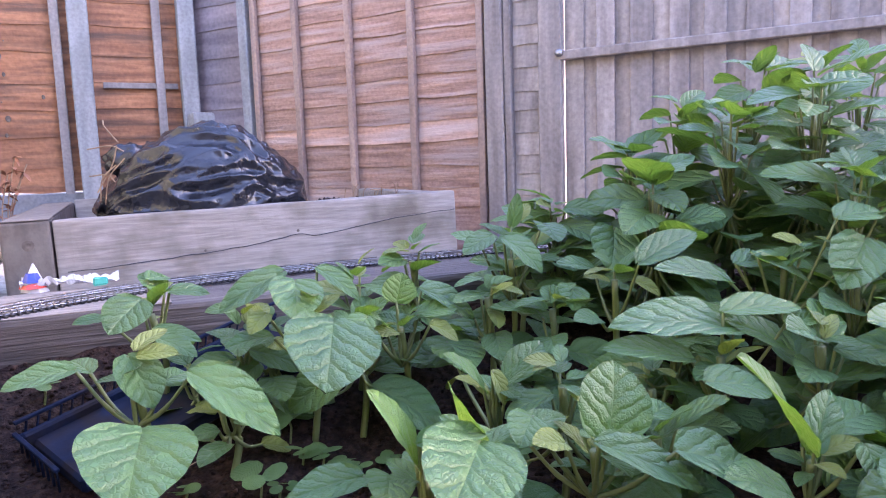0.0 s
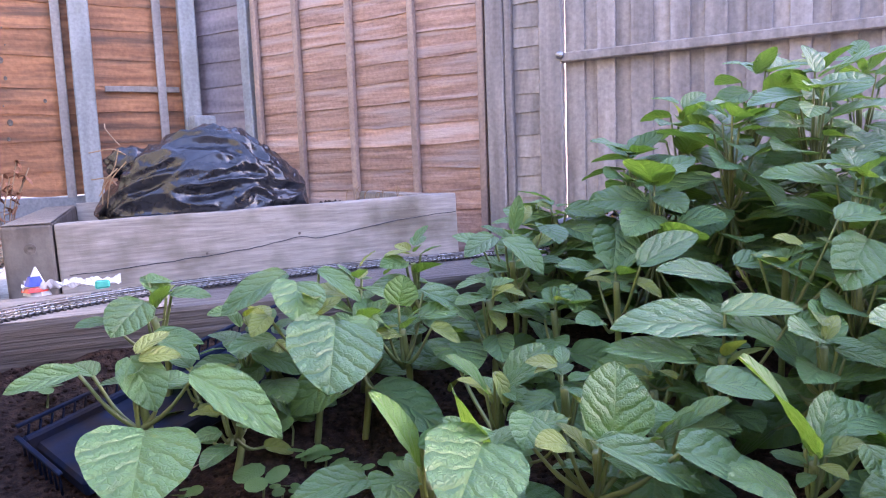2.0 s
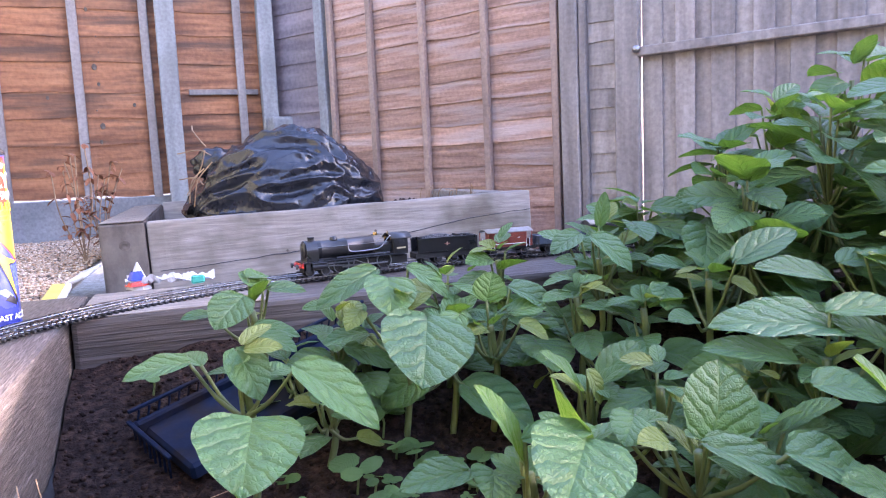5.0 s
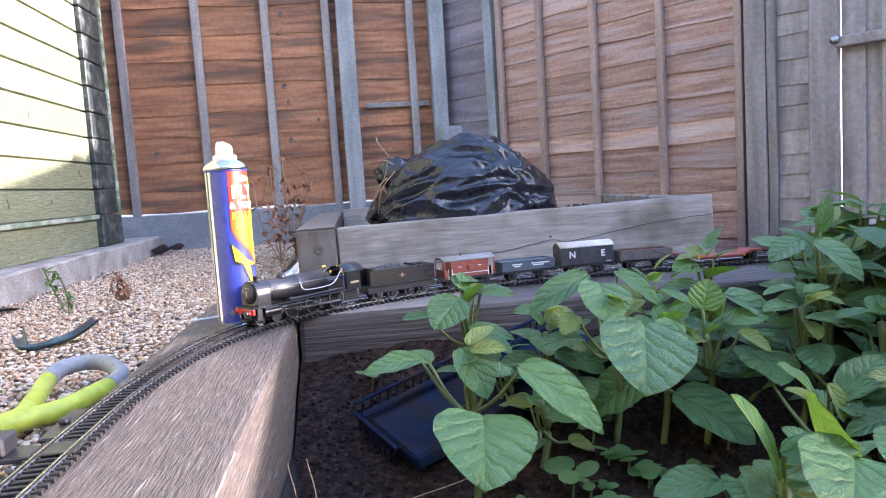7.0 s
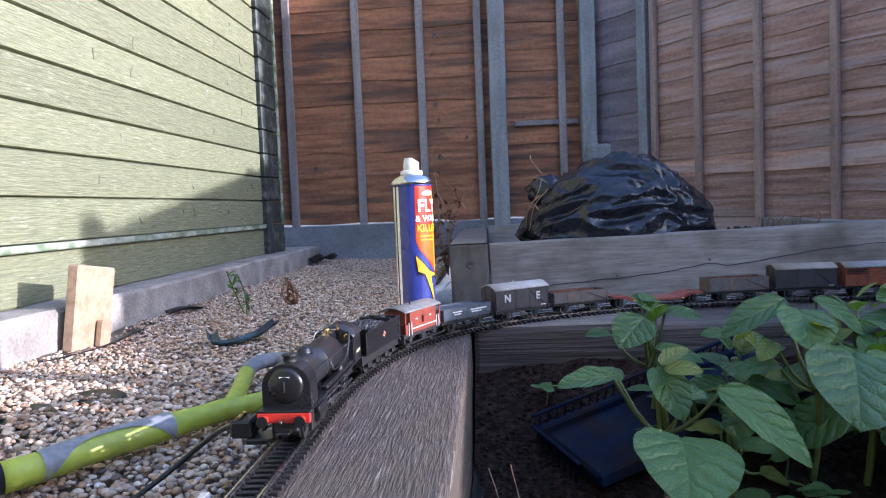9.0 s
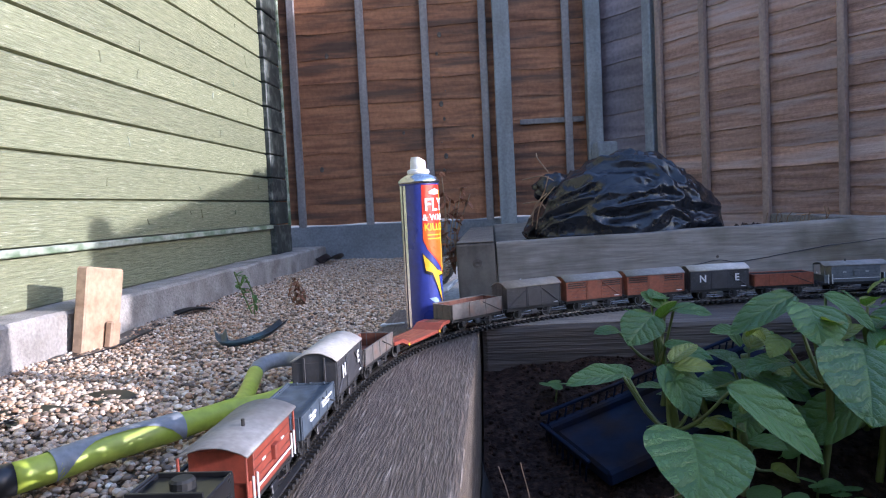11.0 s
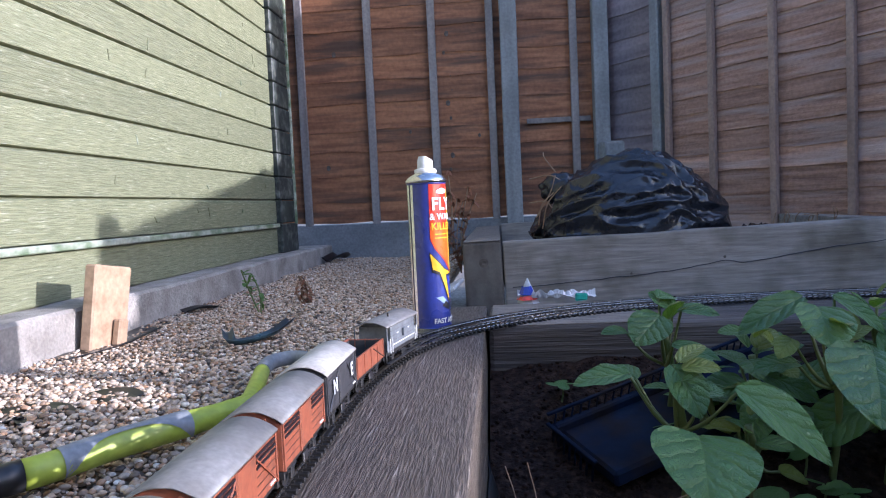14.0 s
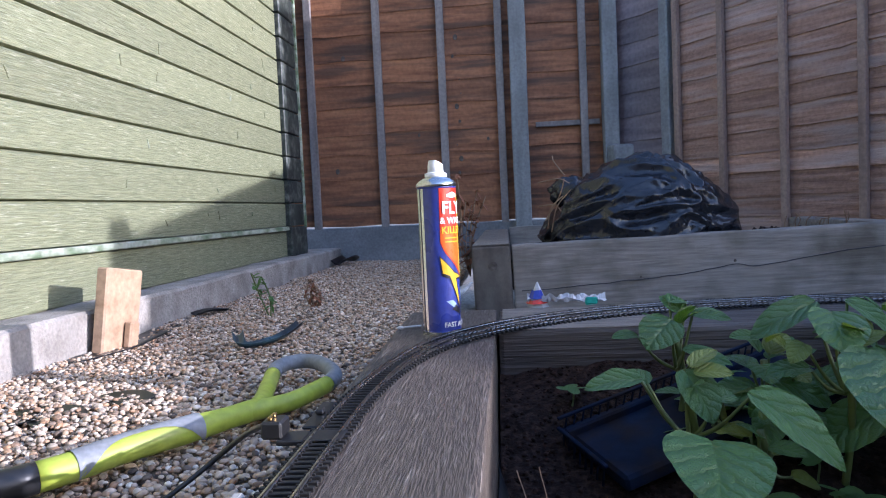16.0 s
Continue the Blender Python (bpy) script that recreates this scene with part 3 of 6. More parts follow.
tagged(gb, "grey concrete gravel board below the brown fence", "gravel board", kind="structure")
st = empty("short_stump", 0.345, 2.93, 0, 20)
part("stump", roughen(box(-0.045, 0.045, -0.03, 0.03, 0.0, 0.375, 0.012, seg=2), 0.004, 8, 3), POST, st)
tagged(st, "short grey timber stump in the fence corner", "post")

th = bpy.data.objects["lap_fence"]
for i, (kx, kz) in enumerate([(1.29, 0.30), (1.30, 0.36), (1.285, 0.42), (1.30, 0.52), (1.29, 0.585), (1.305, 0.70), (1.28, 0.80), (1.295, 0.88), (1.31, 0.64), (1.12, 0.47), (0.80, 0.82), (0.55, 0.60), (1.42, 0.44), (0.75, 0.33)]):
    r_ = 0.006 + 0.004 * math.sin(i * 2.1)
    part("knot", lathe([(r_, 0), (r_ * 0.8, 0.0015), (r_ * 0.2, 0.002)], 10), WOOD_DARK, th).matrix_basis = pose(kx, -0.0045, kz, 90, 0, 0) @ Matrix.Diagonal((1, 1.35, 1, 1))

# the side fence runs off at an angle
FA = -54.0
fd = Vector((math.cos(radians(FA)), math.sin(radians(FA)), 0))
F0 = Vector((0.845, 2.468, 0))


def along(m, off=0.0, z=0.0):
    p = F0 + fd * m + Vector((-fd.y, fd.x, 0)) * off
    return pose(p.x, p.y, z, 0, 0, FA)


lap_panel("lap_fence", "old purple-grey waney lap fence panel in the corner", along(-0.99), 0.445, -0.24, 1.03, 0.105, FENCE_PURPLE, [0.175], BATTEN, 71)
lap_panel("lap_fence", "faded reddish-brown waney lap fence panel with thin battens", along(-0.51), 1.035, -0.236, 1.43, 0.076, FENCE_FADED,
          [0.04, 0.245, 0.49, 0.752, 1.014], BATTEN_WARM, 91, 0.024)
p = F0 + fd * -0.525
upright("fence_post", "slim blue-grey post beside the faded panel", p.x, p.y, FA, 0.045, 0.06, -0.24, 1.42, POST, 4)
p = F0 + fd * 0.556
upright("fence_post", "broad dark grey timber gate post", p.x, p.y, FA, 0.060, 0.07, -0.24, 0.868, GATE, 5)
p = F0 + fd * 0.600
upright("fence_post", "thin grey timber strip beside the gate post", p.x, p.y, FA, 0.026, 0.05, -0.24, 0.866, GATE, 6)
lap_panel("lap_fence", "narrow grey feather-edge panel beside the gate", along(0.61), 0.10, -0.238, 0.866, 0.068, GATE, [], GATE, 131)
p = F0 + fd * 0.745
upright("fence_post", "weathered grey timber hanging post", p.x, p.y, FA, 0.075, 0.07, -0.24, 0.875, GATE, 7)

gate = empty("garden_gate")
gate.matrix_basis = along(0.79)
x, k = 0.0, 0
while x < 1.32:
    w = 0.052 + 0.006 * math.sin(k * 5.1)
    o = 0.005 if k % 2 else -0.0075
    # The board tops are out of view; their rise sets the shadow's slope.
    part("board", roughen(box(x - 0.004, x + w + 0.004, o, o + 0.011, -0.24, 0.874 + 0.033 * x, 0.002), 0.0012, 6, k), GATE, gate)
    x += w
    k += 1
part("rail", roughen(box(-0.015, 1.31, -0.034, -0.0085, 0.447, 0.476, 0.003), 0.001, 4), GATE, gate)
part("latch", lathe([(0.012, 0), (0.012, 0.01), (0.008, 0.014), (0.003, 0.016)], 14), STEEL, gate, "round steel bolt head").matrix_basis = pose(-0.012, -0.034, 0.468, 90, 0, 0)
tagged(gate, "silvered vertical-board gate with a horizontal rail", "gate")

# Unseen post and low panel, added and sized to cast the shed's shadow edge.
p = F0 + fd * 2.16
upright("fence_post", "unseen grey timber post added past the gate to cast shadow", p.x, p.y, FA, 0.06, 0.07, -0.24, 0.955, GATE, 8)
lap_panel("lap_fence", "unseen low grey lap panel added past the gate to cast shadow", along(2.20), 1.9, -0.24, 0.735, 0.1, GATE, [0.05, 0.6, 1.2, 1.85], BATTEN, 151)

# ---- shed ----
shed = empty("shed", -0.95, 0, 0, -0.6)
BOARD = 0.0845
for i in range(20):
    z = 0.108 + i * BOARD
    b = bmesh.new()
    n = 30
    rows = []
    for j in range(n + 1):
        y = -1.0 + 3.43 * j / n
        e = 0.0012 * noise.noise(Vector((y * 5, i * 4.0, 0)))
        rows.append([b.verts.new(q) for q in ((-0.012, y, z), (0.0 + e, y, z + 0.002), (0.001 + e, y, z + BOARD - 0.008), (-0.003, y, z + BOARD - 0.004), (-0.012, y, z + BOARD - 0.001))])
    for a, c in zip(rows, rows[1:]):
        for q in range(4):
            b.faces.new((a[q], c[q], c[q + 1], a[q + 1]))
    part("board", b, SHED, shed)
rk = random.Random(12)
for i in range(46):
    row, y = rk.randrange(0, 12), rk.uniform(0.75, 2.38)
    h = rk.uniform(0.008, 0.034)
    lean = rk.uniform(-0.012, 0.018)
    z = 0.108 + row * BOARD + rk.uniform(0.02, BOARD - 0.02 - h / 2)
    scar = sweep(smooth_line([(0.0012, y, z - h / 2), (0.0012, y + lean * 0.3, z), (0.0012, y + lean, z + h / 2)], 4), [0.0006] + [rk.uniform(0.0012, 0.0026)] * 7 + [0.0006], 6)
    part("scar", scar, SHED if i % 3 else FLAKED, shed)
part("back_wall", box(-0.04, -0.032, -1.0, 2.55, 0.0, 1.8), SHED, shed)
part("plinth", box(-0.03, 0.0, -1.0, 2.43, 0.0, 0.092, 0.003), SHED, shed, "lower green board")
part("ledge", roughen(box(-0.03, 0.012, -1.0, 2.43, 0.093, 0.107, 0.002), 0.001, 10), FLAKED, shed, "ledge with paint flaked off")
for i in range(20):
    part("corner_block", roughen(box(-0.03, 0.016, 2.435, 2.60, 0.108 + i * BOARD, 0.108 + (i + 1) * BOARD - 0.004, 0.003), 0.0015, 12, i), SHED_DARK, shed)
part("corner_edge", roughen(box(0.012, 0.020, 2.602, 2.618, 0.1, 1.8), 0.001, 20), FLAKED, shed)
part("corner_foot", box(-0.03, 0.018, 2.435, 2.62, 0.0, 0.104, 0.003), SHED_DARK, shed)
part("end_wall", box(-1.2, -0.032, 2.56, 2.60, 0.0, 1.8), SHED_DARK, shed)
part("roof", box(-1.3, 0.08, -1.05, 2.72, 1.80, 1.84), SHED_DARK, shed)
tagged(shed, "timber shed wall in peeling pale green paint", "shed")
kerb = empty("concrete_base")
b = box(-1.9, -0.85, -1.0, 2.93, -0.3, 0.0, 0.006)
long = [e for e in b.edges if abs(e.verts[0].co.y - e.verts[1].co.y) > 2]
bmesh.ops.subdivide_edges(b, edges=long, cuts=60)
part("slab", roughen(b, 0.005, 9, 3), CONCRETE, kerb)
tagged(kerb, "rough concrete base below the green shed", "concrete base", kind="structure")
off = empty("wood_offcut")
off.matrix_basis = pose(-0.838, 1.136, GRAVEL_Z - 0.012, -9, 3, -7)
part("block", roughen(box(0.0, 0.022, -0.047, 0.047, 0.0, 0.152, 0.003), 0.002, 20), FRESH_WOOD, off)
part("wedge", roughen(box(0.023, 0.038, 0.004, 0.028, 0.0, 0.060, 0.003), 0.002, 20, 2), FRESH_WOOD, off)
tagged(off, "pale sawn timber offcut leaning on the concrete base", "wood offcut")

# ---- closing walls outside the view ----
tagged(part("house_wall", box(-2.6, 2.8, -2.9, -2.7, -0.3, 1.7), BRICK_WALL), "plain house wall closing the garden", "wall", kind="structure")

# ---- track ----
MAIN = smooth_line([(-0.2555, -2.3, 0), (-0.2555, -1.2, 0), (-0.2555, -0.4, 0), (-0.2555, 0.2, 0), (-0.2555, 0.45, 0), (-0.250, 0.552, 0), (-0.230, 0.655, 0), (-0.192, 0.741, 0), (-0.140, 0.800, 0),
                    (-0.072, 0.848, 0), (0.0, 0.883, 0), (0.08, 0.909, 0), (0.17, 0.927, 0), (0.27, 0.937, 0), (0.45, 0.94, 0), (0.70, 0.935, 0), (0.90, 0.915, 0), (1.05, 0.86, 0), (1.15, 0.75, 0), (1.18, 0.60, 0),
                    (1.18, 0.3, 0), (1.18, -0.2, 0), (1.18, -0.8, 0), (1.18, -1.5, 0)], 14)
LOOP = smooth_line([(-0.2545, 0.50, 0), (-0.243, 0.62, 0), (-0.212, 0.735, 0), (-0.160, 0.815, 0), (-0.088, 0.878, 0), (0.0, 0.922, 0), (0.1, 0.95, 0), (0.25, 0.965, 0), (0.45, 0.967, 0), (0.8, 0.962, 0)], 14)


class Line:
    def __init__(self, pts):
        self.p = np.array([q[:] for q in pts])
        self.s = np.r_[0, np.cumsum(np.linalg.norm(np.diff(self.p, axis=0), axis=1))]

    def at(self, s):
        return Vector([float(np.interp(s, self.s, self.p[:, i])) for i in range(3)])

    def way(self, s):
        return (self.at(s + 0.004) - self.at(s - 0.004)).normalized()


main, loop = Line(MAIN), Line(LOOP)
U0 = float(main.s[np.argmin(np.linalg.norm(main.p - np.array((-0.2555, 0.45, 0)), axis=1))])


def rail(name, line, off, parent, s0, s1, z=0.0036):
    b = bmesh.new()
    prof = [(-0.0011, 0), (-0.0004, 0.0006), (-0.0004, 0.0016), (-0.0006, 0.0022), (0.0006, 0.0022), (0.0004, 0.0016), (0.0004, 0.0006), (0.0011, 0)]
    rings = []
    n = int((s1 - s0) / 0.012)
    for i in range(n + 1):
        s = s0 + (s1 - s0) * i / n
        p, d = line.at(s), line.way(s)
        side = Vector((d.y, -d.x, 0))
        rings.append([b.verts.new(p + side * (off + u) + Vector((0, 0, z + w))) for u, w in prof])
    for a, c in zip(rings, rings[1:]):
        for k in range(8):
            b.faces.new((a[k], a[(k + 1) % 8], c[(k + 1) % 8], c[k]))
    bmesh.ops.recalc_face_normals(b, faces=b.faces[:])
    return part(name, b, RAIL, parent)


tie_mesh = bpy.data.meshes.new("tie")
b = box(-0.015, 0.015, -0.0016, 0.0016, 0.0006, 0.0034, 0.0004)
for o in (-0.0083, 0.0083):
    for s_ in (-0.0022, 0.0022):
        b = box(o + s_ - 0.0008, o + s_ + 0.0008, -0.001, 0.001, 0.0034, 0.0046, 0, b)
b.to_mesh(tie_mesh)
b.free()
tie_mesh.materials.append(TIE)

track = empty("model_railway_track")
for o in (-0.00825, 0.00825):
    rail("rail", main, o, track, 0.01, float(main.s[-1]) - 0.01)
tagged(track, "curving model railway track on black plastic ties", "model track")
siding = empty("siding_track")
for o in (-0.00825, 0.00825):
    rail("rail", loop, o, siding, 0.005, float(loop.s[-1]) - 0.005, 0.0040)
tagged(siding, "second model track diverging at the points", "model track")


def lay_ties(line, parent, s0, s1, z=0.0):
    n = int((s1 - s0) / 0.0074)
    for i in range(n):
        s = s0 + (i + 0.5) * 0.0074
        p, d = line.at(s), line.way(s)
        piece("tie", tie_mesh, parent, pose(p.x, p.y, z, 0, 0, math.degrees(math.atan2(d.y, d.x)) - 90))


webs = bmesh.new()
for o in (-0.0085, 0.0085):
    pts = [main.at(U0 - 0.35 + 0.02 * i) + Vector((main.way(U0 - 0.35 + 0.02 * i).y, -main.way(U0 - 0.35 + 0.02 * i).x, 0)) * o + Vector((0, 0, 0.0015)) for i in range(90)]
    webs = sweep(pts, 0.0009, 4, webs)
part("tie_web", webs, TIE, track)
frog = empty("point_lever")
fp = main.at(U0 + 0.02)
frog.matrix_basis = pose(fp.x - 0.018, fp.y, 0, 0, 0, 2)
part("plate", box(-0.006, 0.006, -0.03, 0.03, 0.001, 0.0035, 0.001), BLACK_PLASTIC, frog)
part("tab", box(-0.003, 0.003, -0.004, 0.004, 0.0035, 0.007, 0.001), BLACK_PLASTIC, frog)
tagged(frog, "black plastic lever plate beside the track points", "point lever")
clip = empty("power_clip", -0.2555, 0.418, 0)
part("bridge", box(-0.012, 0.012, -0.010, 0.010, 0.0036, 0.0050, 0.0006), BLACK_PLASTIC, clip)
part("tongue", box(-0.030, -0.0125, -0.010, 0.010, 0.001, 0.0045, 0.0008), BLACK_PLASTIC, clip)
part("housing", box(-0.040, -0.026, -0.009, 0.009, 0.0046, 0.016, 0.0015), BLACK_PLASTIC, clip)
part("contact", box(-0.036, -0.033, -0.006, -0.002, 0.016, 0.0185, 0.0006), BRASS, clip)
part("contact", box(-0.036, -0.033, 0.002, 0.006, 0.016, 0.0185, 0.0006), BRASS, clip)
tagged(clip, "black power clip with copper contacts on the track", "track clip")
cable = part("power_cable", sweep(smooth_line([(-0.294, 0.418, 0.009), (-0.306, 0.44, 0.004), (-0.328, 0.466, -0.010), (-0.352, 0.484, -0.028), (-0.376, 0.468, -0.046), (-0.398, 0.445, -0.058), (-0.43, 0.40, -0.062), (-0.48, 0.30, -0.064)], 8), 0.0021, 8), BLACK_PLASTIC, smooth=True)
tagged(cable, "thin black power cable trailing over the shingle", "cable")

edge = part("white_strip", box(-0.2835, -0.2768, 0.20, 0.335, -0.012, 0.0025, 0.0015), ROOF_WHITE)
tagged(edge, "short white plastic strip along the sleeper edge", "plastic strip")

# ---- aerosol can ----
can = empty("spray_can", -0.2155, 0.803, 0.0, 0)
CR, CH = 0.0228, 0.160


def can_patch(name, material, poly, r, parent=None):
    """A printed area on the can: corners as (angle in degrees, height), filled and wrapped on the cylinder."""
    b = bmesh.new()
    fc = b.faces.new([b.verts.new((a, z, 0)) for a, z in poly])
    for k in range(1, 36):
        a = -90 + k * 5
        bmesh.ops.bisect_plane(b, geom=b.verts[:] + b.edges[:] + b.faces[:], plane_co=(a, 0, 0), plane_no=(1, 0, 0))
    bmesh.ops.triangulate(b, faces=b.faces[:])
    for v in b.verts:
        t = radians(v.co.x - 90)
        v.co = Vector((math.cos(t) * r, math.sin(t) * r, v.co.y))
    return part(name, b, material, parent or can)


part("body", lathe([(CR - 0.002, 0.0), (CR + 0.0003, 0.001), (CR + 0.0003, 0.003), (CR - 0.0006, 0.004), (CR - 0.0006, CH - 0.004), (CR, CH - 0.003), (CR, CH)], 64), CAN_BLUE, can, smooth=False)
part("rim", lathe([(CR + 0.0008, 0.0), (CR + 0.0008, 0.0032), (CR - 0.001, 0.0036)], 64), SILVER, can)
part("shoulder", lathe([(CR + 0.0008, CH - 0.002), (CR + 0.0008, CH + 0.001), (CR - 0.003, CH + 0.005), (0.0115, CH + 0.0085), (0.0115, CH + 0.0115)], 48), SILVER, can, "bare metal shoulder", True)
part("valve_collar", lathe([(0.0125, CH + 0.0085), (0.013, CH + 0.010), (0.0125, CH + 0.0125), (0.010, CH + 0.0135)], 32), WHITE, can)
b = lathe([(0.0092, CH + 0.0135), (0.0088, CH + 0.022), (0.0075, CH + 0.0265)], 24)
for v in b.verts:
    if v.co.z > CH + 0.024:
        v.co.z -= 0.004 * max(0, v.co.x / 0.008)
part("nozzle", b, WHITE, can, "white plastic spray nozzle")
for a0, a1, mt in ((-84, -64, SILVER), (-62, -58, INK), (-57, -46, SILVER)):
    can_patch("side_stripe", mt, [(a0, 0.004), (a1, 0.004), (a1, CH - 0.004), (a0, CH - 0.004)], CR - 0.0003)
can_patch("front_panel", CAN_RED, [(2, 0.098), (14, 0.088), (80, 0.060), (80, CH - 0.004), (4, CH - 0.004)], CR - 0.0003)
can_patch("front_fade", CAN_ORANGE, [(2.5, 0.100), (14, 0.090), (80, 0.062), (80, 0.112), (3, 0.112)], CR - 0.0001)
can_patch("front_edge", CAN_YELLOW, [(70, 0.068), (80, 0.062), (80, 0.150), (71, 0.150)], CR - 0.00005)
can_patch("bolt_outline", INK, [(-3, 0.085), (44, 0.067), (80, 0.06), (52, 0.058), (72, 0.018), (26, 0.060), (4, 0.063)], CR + 0.00005)
can_patch("bolt", CAN_YELLOW, [(0, 0.083), (42, 0.066), (76, 0.061), (48, 0.060), (62, 0.030), (27, 0.063), (6, 0.066)], CR + 0.0002)
can_patch("insect_wing", PALE_BLUE, [(12, 0.036), (40, 0.028), (58, 0.022), (52, 0.03), (34, 0.037)], CR)
can_patch("insect_body", INK, [(30, 0.027), (60, 0.021), (62, 0.026), (44, 0.032)], CR + 0.0002)


def wrapped(text, size, material, angle, z, name="lettering"):
    ob = words(text, size, material, can, Matrix.Identity(4), name)
    for v in ob.data.vertices:
        t = radians(angle - 90) + v.co.x / CR
        v.co = Vector((math.cos(t) * (CR + 0.0003 + v.co.z), math.sin(t) * (CR + 0.0003 + v.co.z), z + v.co.y))
    return ob


wrapped("FLY", 0.0185, WHITE, 46, 0.129)
wrapped("& WASP", 0.0095, WHITE, 46, 0.1185)
wrapped("KILLER", 0.0105, CAN_YELLOW, 46, 0.108)
wrapped("FAST ACTING", 0.0072, WHITE, 60, 0.0085)
for k in range(2):
    can_patch("small_print", CAN_YELLOW, [(16, 0.1025 - k * 0.004), (70, 0.1025 - k * 0.004), (70, 0.1037 - k * 0.004), (16, 0.1037 - k * 0.004)], CR + 0.0003)
can_patch("emblem", WHITE, [(26, 0.149), (46, 0.152), (66, 0.150), (66, 0.1465), (44, 0.1455), (26, 0.1465)], CR + 0.0003)
can.matrix_basis = pose(-0.2155, 0.803, 0.0, 0, 0, 8) @ Matrix.Diagonal((1.01, 1.01, 1.085, 1))
tagged(can, "blue spray can with red and yellow label and white nozzle", "spray can")
bud = empty("cotton_bud", -0.256, 0.83, 0.003, 25)
part("stick", rod((-0.012, 0, 0), (0.012, 0, 0), 0.0012), WHITE, bud)
part("tip", lathe([(0.0005, 0), (0.002, 0.002), (0.0023, 0.006), (0.001, 0.009)], 10), WHITE, bud).matrix_basis = pose(-0.010, 0, 0, 0, -90, 0)
tagged(bud, "small white cotton bud beside the can", "cotton bud")

# ---- bin bag ----
bag = empty("rubbish_bag", 0.225, 1.99, 0.05)
SACK_X = (-0.262, -0.235, -0.163, -0.055, 0.013, 0.097, 0.18, 0.255, 0.268)
SACK_Z = (0.0, 0.055, 0.143, 0.205, 0.219, 0.212, 0.150, 0.075, 0.0)


def crinkle(q):
    """Sharp ridges at three sizes, as in pulled thin film."""
    w = q + noise.noise_vector(q * 1.3) * 0.35
    big = abs(noise.noise(Vector((w.x * 1.1 + w.z * 0.9, w.y * 0.9, w.z * 2.2 - w.x * 0.5)) * 1.8))
    mid = abs(noise.noise(Vector((w.x - w.z * 0.7, w.y, w.z * 1.5 + w.x * 0.6)) * 4.2 + Vector((9, 0, 0))))
    small = abs(noise.noise(w * 10.5 + Vector((0, 4, 0))))
    tiny = abs(noise.noise(w * 23.0))
    return 0.034 * big + 0.010 * mid + 0.0034 * small + 0.0010 * tiny


bm = bmesh.new()
bmesh.ops.create_icosphere(bm, subdivisions=7, radius=1)
for v in bm.verts:
    d = v.co.copy()
    x = 0.265 * (abs(d.x) ** 0.92) * (1 if d.x > 0 else -1) + 0.003
    ring = max(1e-4, math.sqrt(max(0.0, 1 - d.x * d.x)))
    cz, sy = d.z / ring, d.y / ring
    h = float(np.interp(x, SACK_X, SACK_Z))
    z = (h * abs(cz) ** 0.85 if cz > 0 else -0.055 * abs(cz) * ring)
    y = 0.175 * ring ** 0.75 * sy
    out = Vector((d.x * 0.5, sy * ring, max(0.0, cz) * ring + 0.1)).normalized()
    v.co = Vector((x, y, z)) - out * (crinkle(d) - 0.016)
part("sack", bm, POLY, bag, smooth=True)
bm = bmesh.new()
bmesh.ops.create_icosphere(bm, subdivisions=4, radius=1)
for v in bm.verts:
    d = v.co.copy()
    v.co = Vector((d.x * 0.06, d.y * 0.045, d.z * 0.045)) * (1 + 0.25 * noise.noise(d * 3)) + Vector((-0.175, 0.0, 0.125))
part("bulge", bm, POLY, bag, smooth=True)
bm = bmesh.new()
bmesh.ops.create_grid(bm, x_segments=30, y_segments=8, size=1)
for v in bm.verts:
    v.co = Vector((0.33 + v.co.x * 0.11, -0.02 + v.co.y * 0.1, -0.012 + abs(noise.noise(v.co * 4)) * 0.035))
part("loose_skirt", bm, POLY, bag, smooth=True)
for i, (a, c) in enumerate([((-0.255, -0.09, 0.05), (-0.205, -0.14, 0.16)), ((-0.24, -0.1, 0.02), (-0.19, -0.15, 0.13)), ((-0.27, -0.08, 0.155), (-0.19, -0.12, 0.148)), ((-0.20, -0.1, 0.17), (-0.23, -0.08, 0.225)), ((-0.27, -0.07, 0.09), (-0.215, -0.13, 0.075)), ((-0.25, -0.1, 0.03), (-0.21, -0.14, 0.115))]):
    mid = (Vector(a) + Vector(c)) / 2 + Vector((0.012 * (-1) ** i, -0.01, 0.01))
    part("straw", sweep(smooth_line([a, mid, c], 5), 0.0016, 5), STRAW, bag)
tagged(bag, "full black rubbish sack with dry stalks poking out", "rubbish bag")
for i in range(9):
    x = 0.60 + 0.02 * i
    tw = part("dry_twig", sweep(smooth_line([(x, 1.93, 0.03), (x + 0.02 * math.sin(i * 2), 1.91, 0.07), (x + 0.05 * math.sin(i * 3.1), 1.90, 0.085 + 0.01 * math.sin(i))], 4), 0.0012, 4), STRAW)
    tagged(tw, "thin dry twig lying in the raised bed", "twig", "dry twigs")

# ---- wrappers, plastic scraps, boards ----
wr = empty("sweet_wrapper", -0.055, 0.99, 0.0)
bm = bmesh.new()
bmesh.ops.create_grid(bm, x_segments=36, y_segments=14, size=1)
for v in bm.verts:
    v.co = Vector((v.co.x * 0.055, v.co.y * 0.016, 0.006 + abs(noise.noise(v.co * 3.5)) * 0.018))
part("film", bm, FILM, wr, smooth=False)
b = bmesh.new()
bmesh.ops.create_cone(b, cap_ends=False, segments=7, radius1=0.016, radius2=0.001, depth=0.034)
part("peak", roughen(b, 0.003, 60), FILM, wr).location = (-0.04, 0.0, 0.017)
b = bmesh.new()
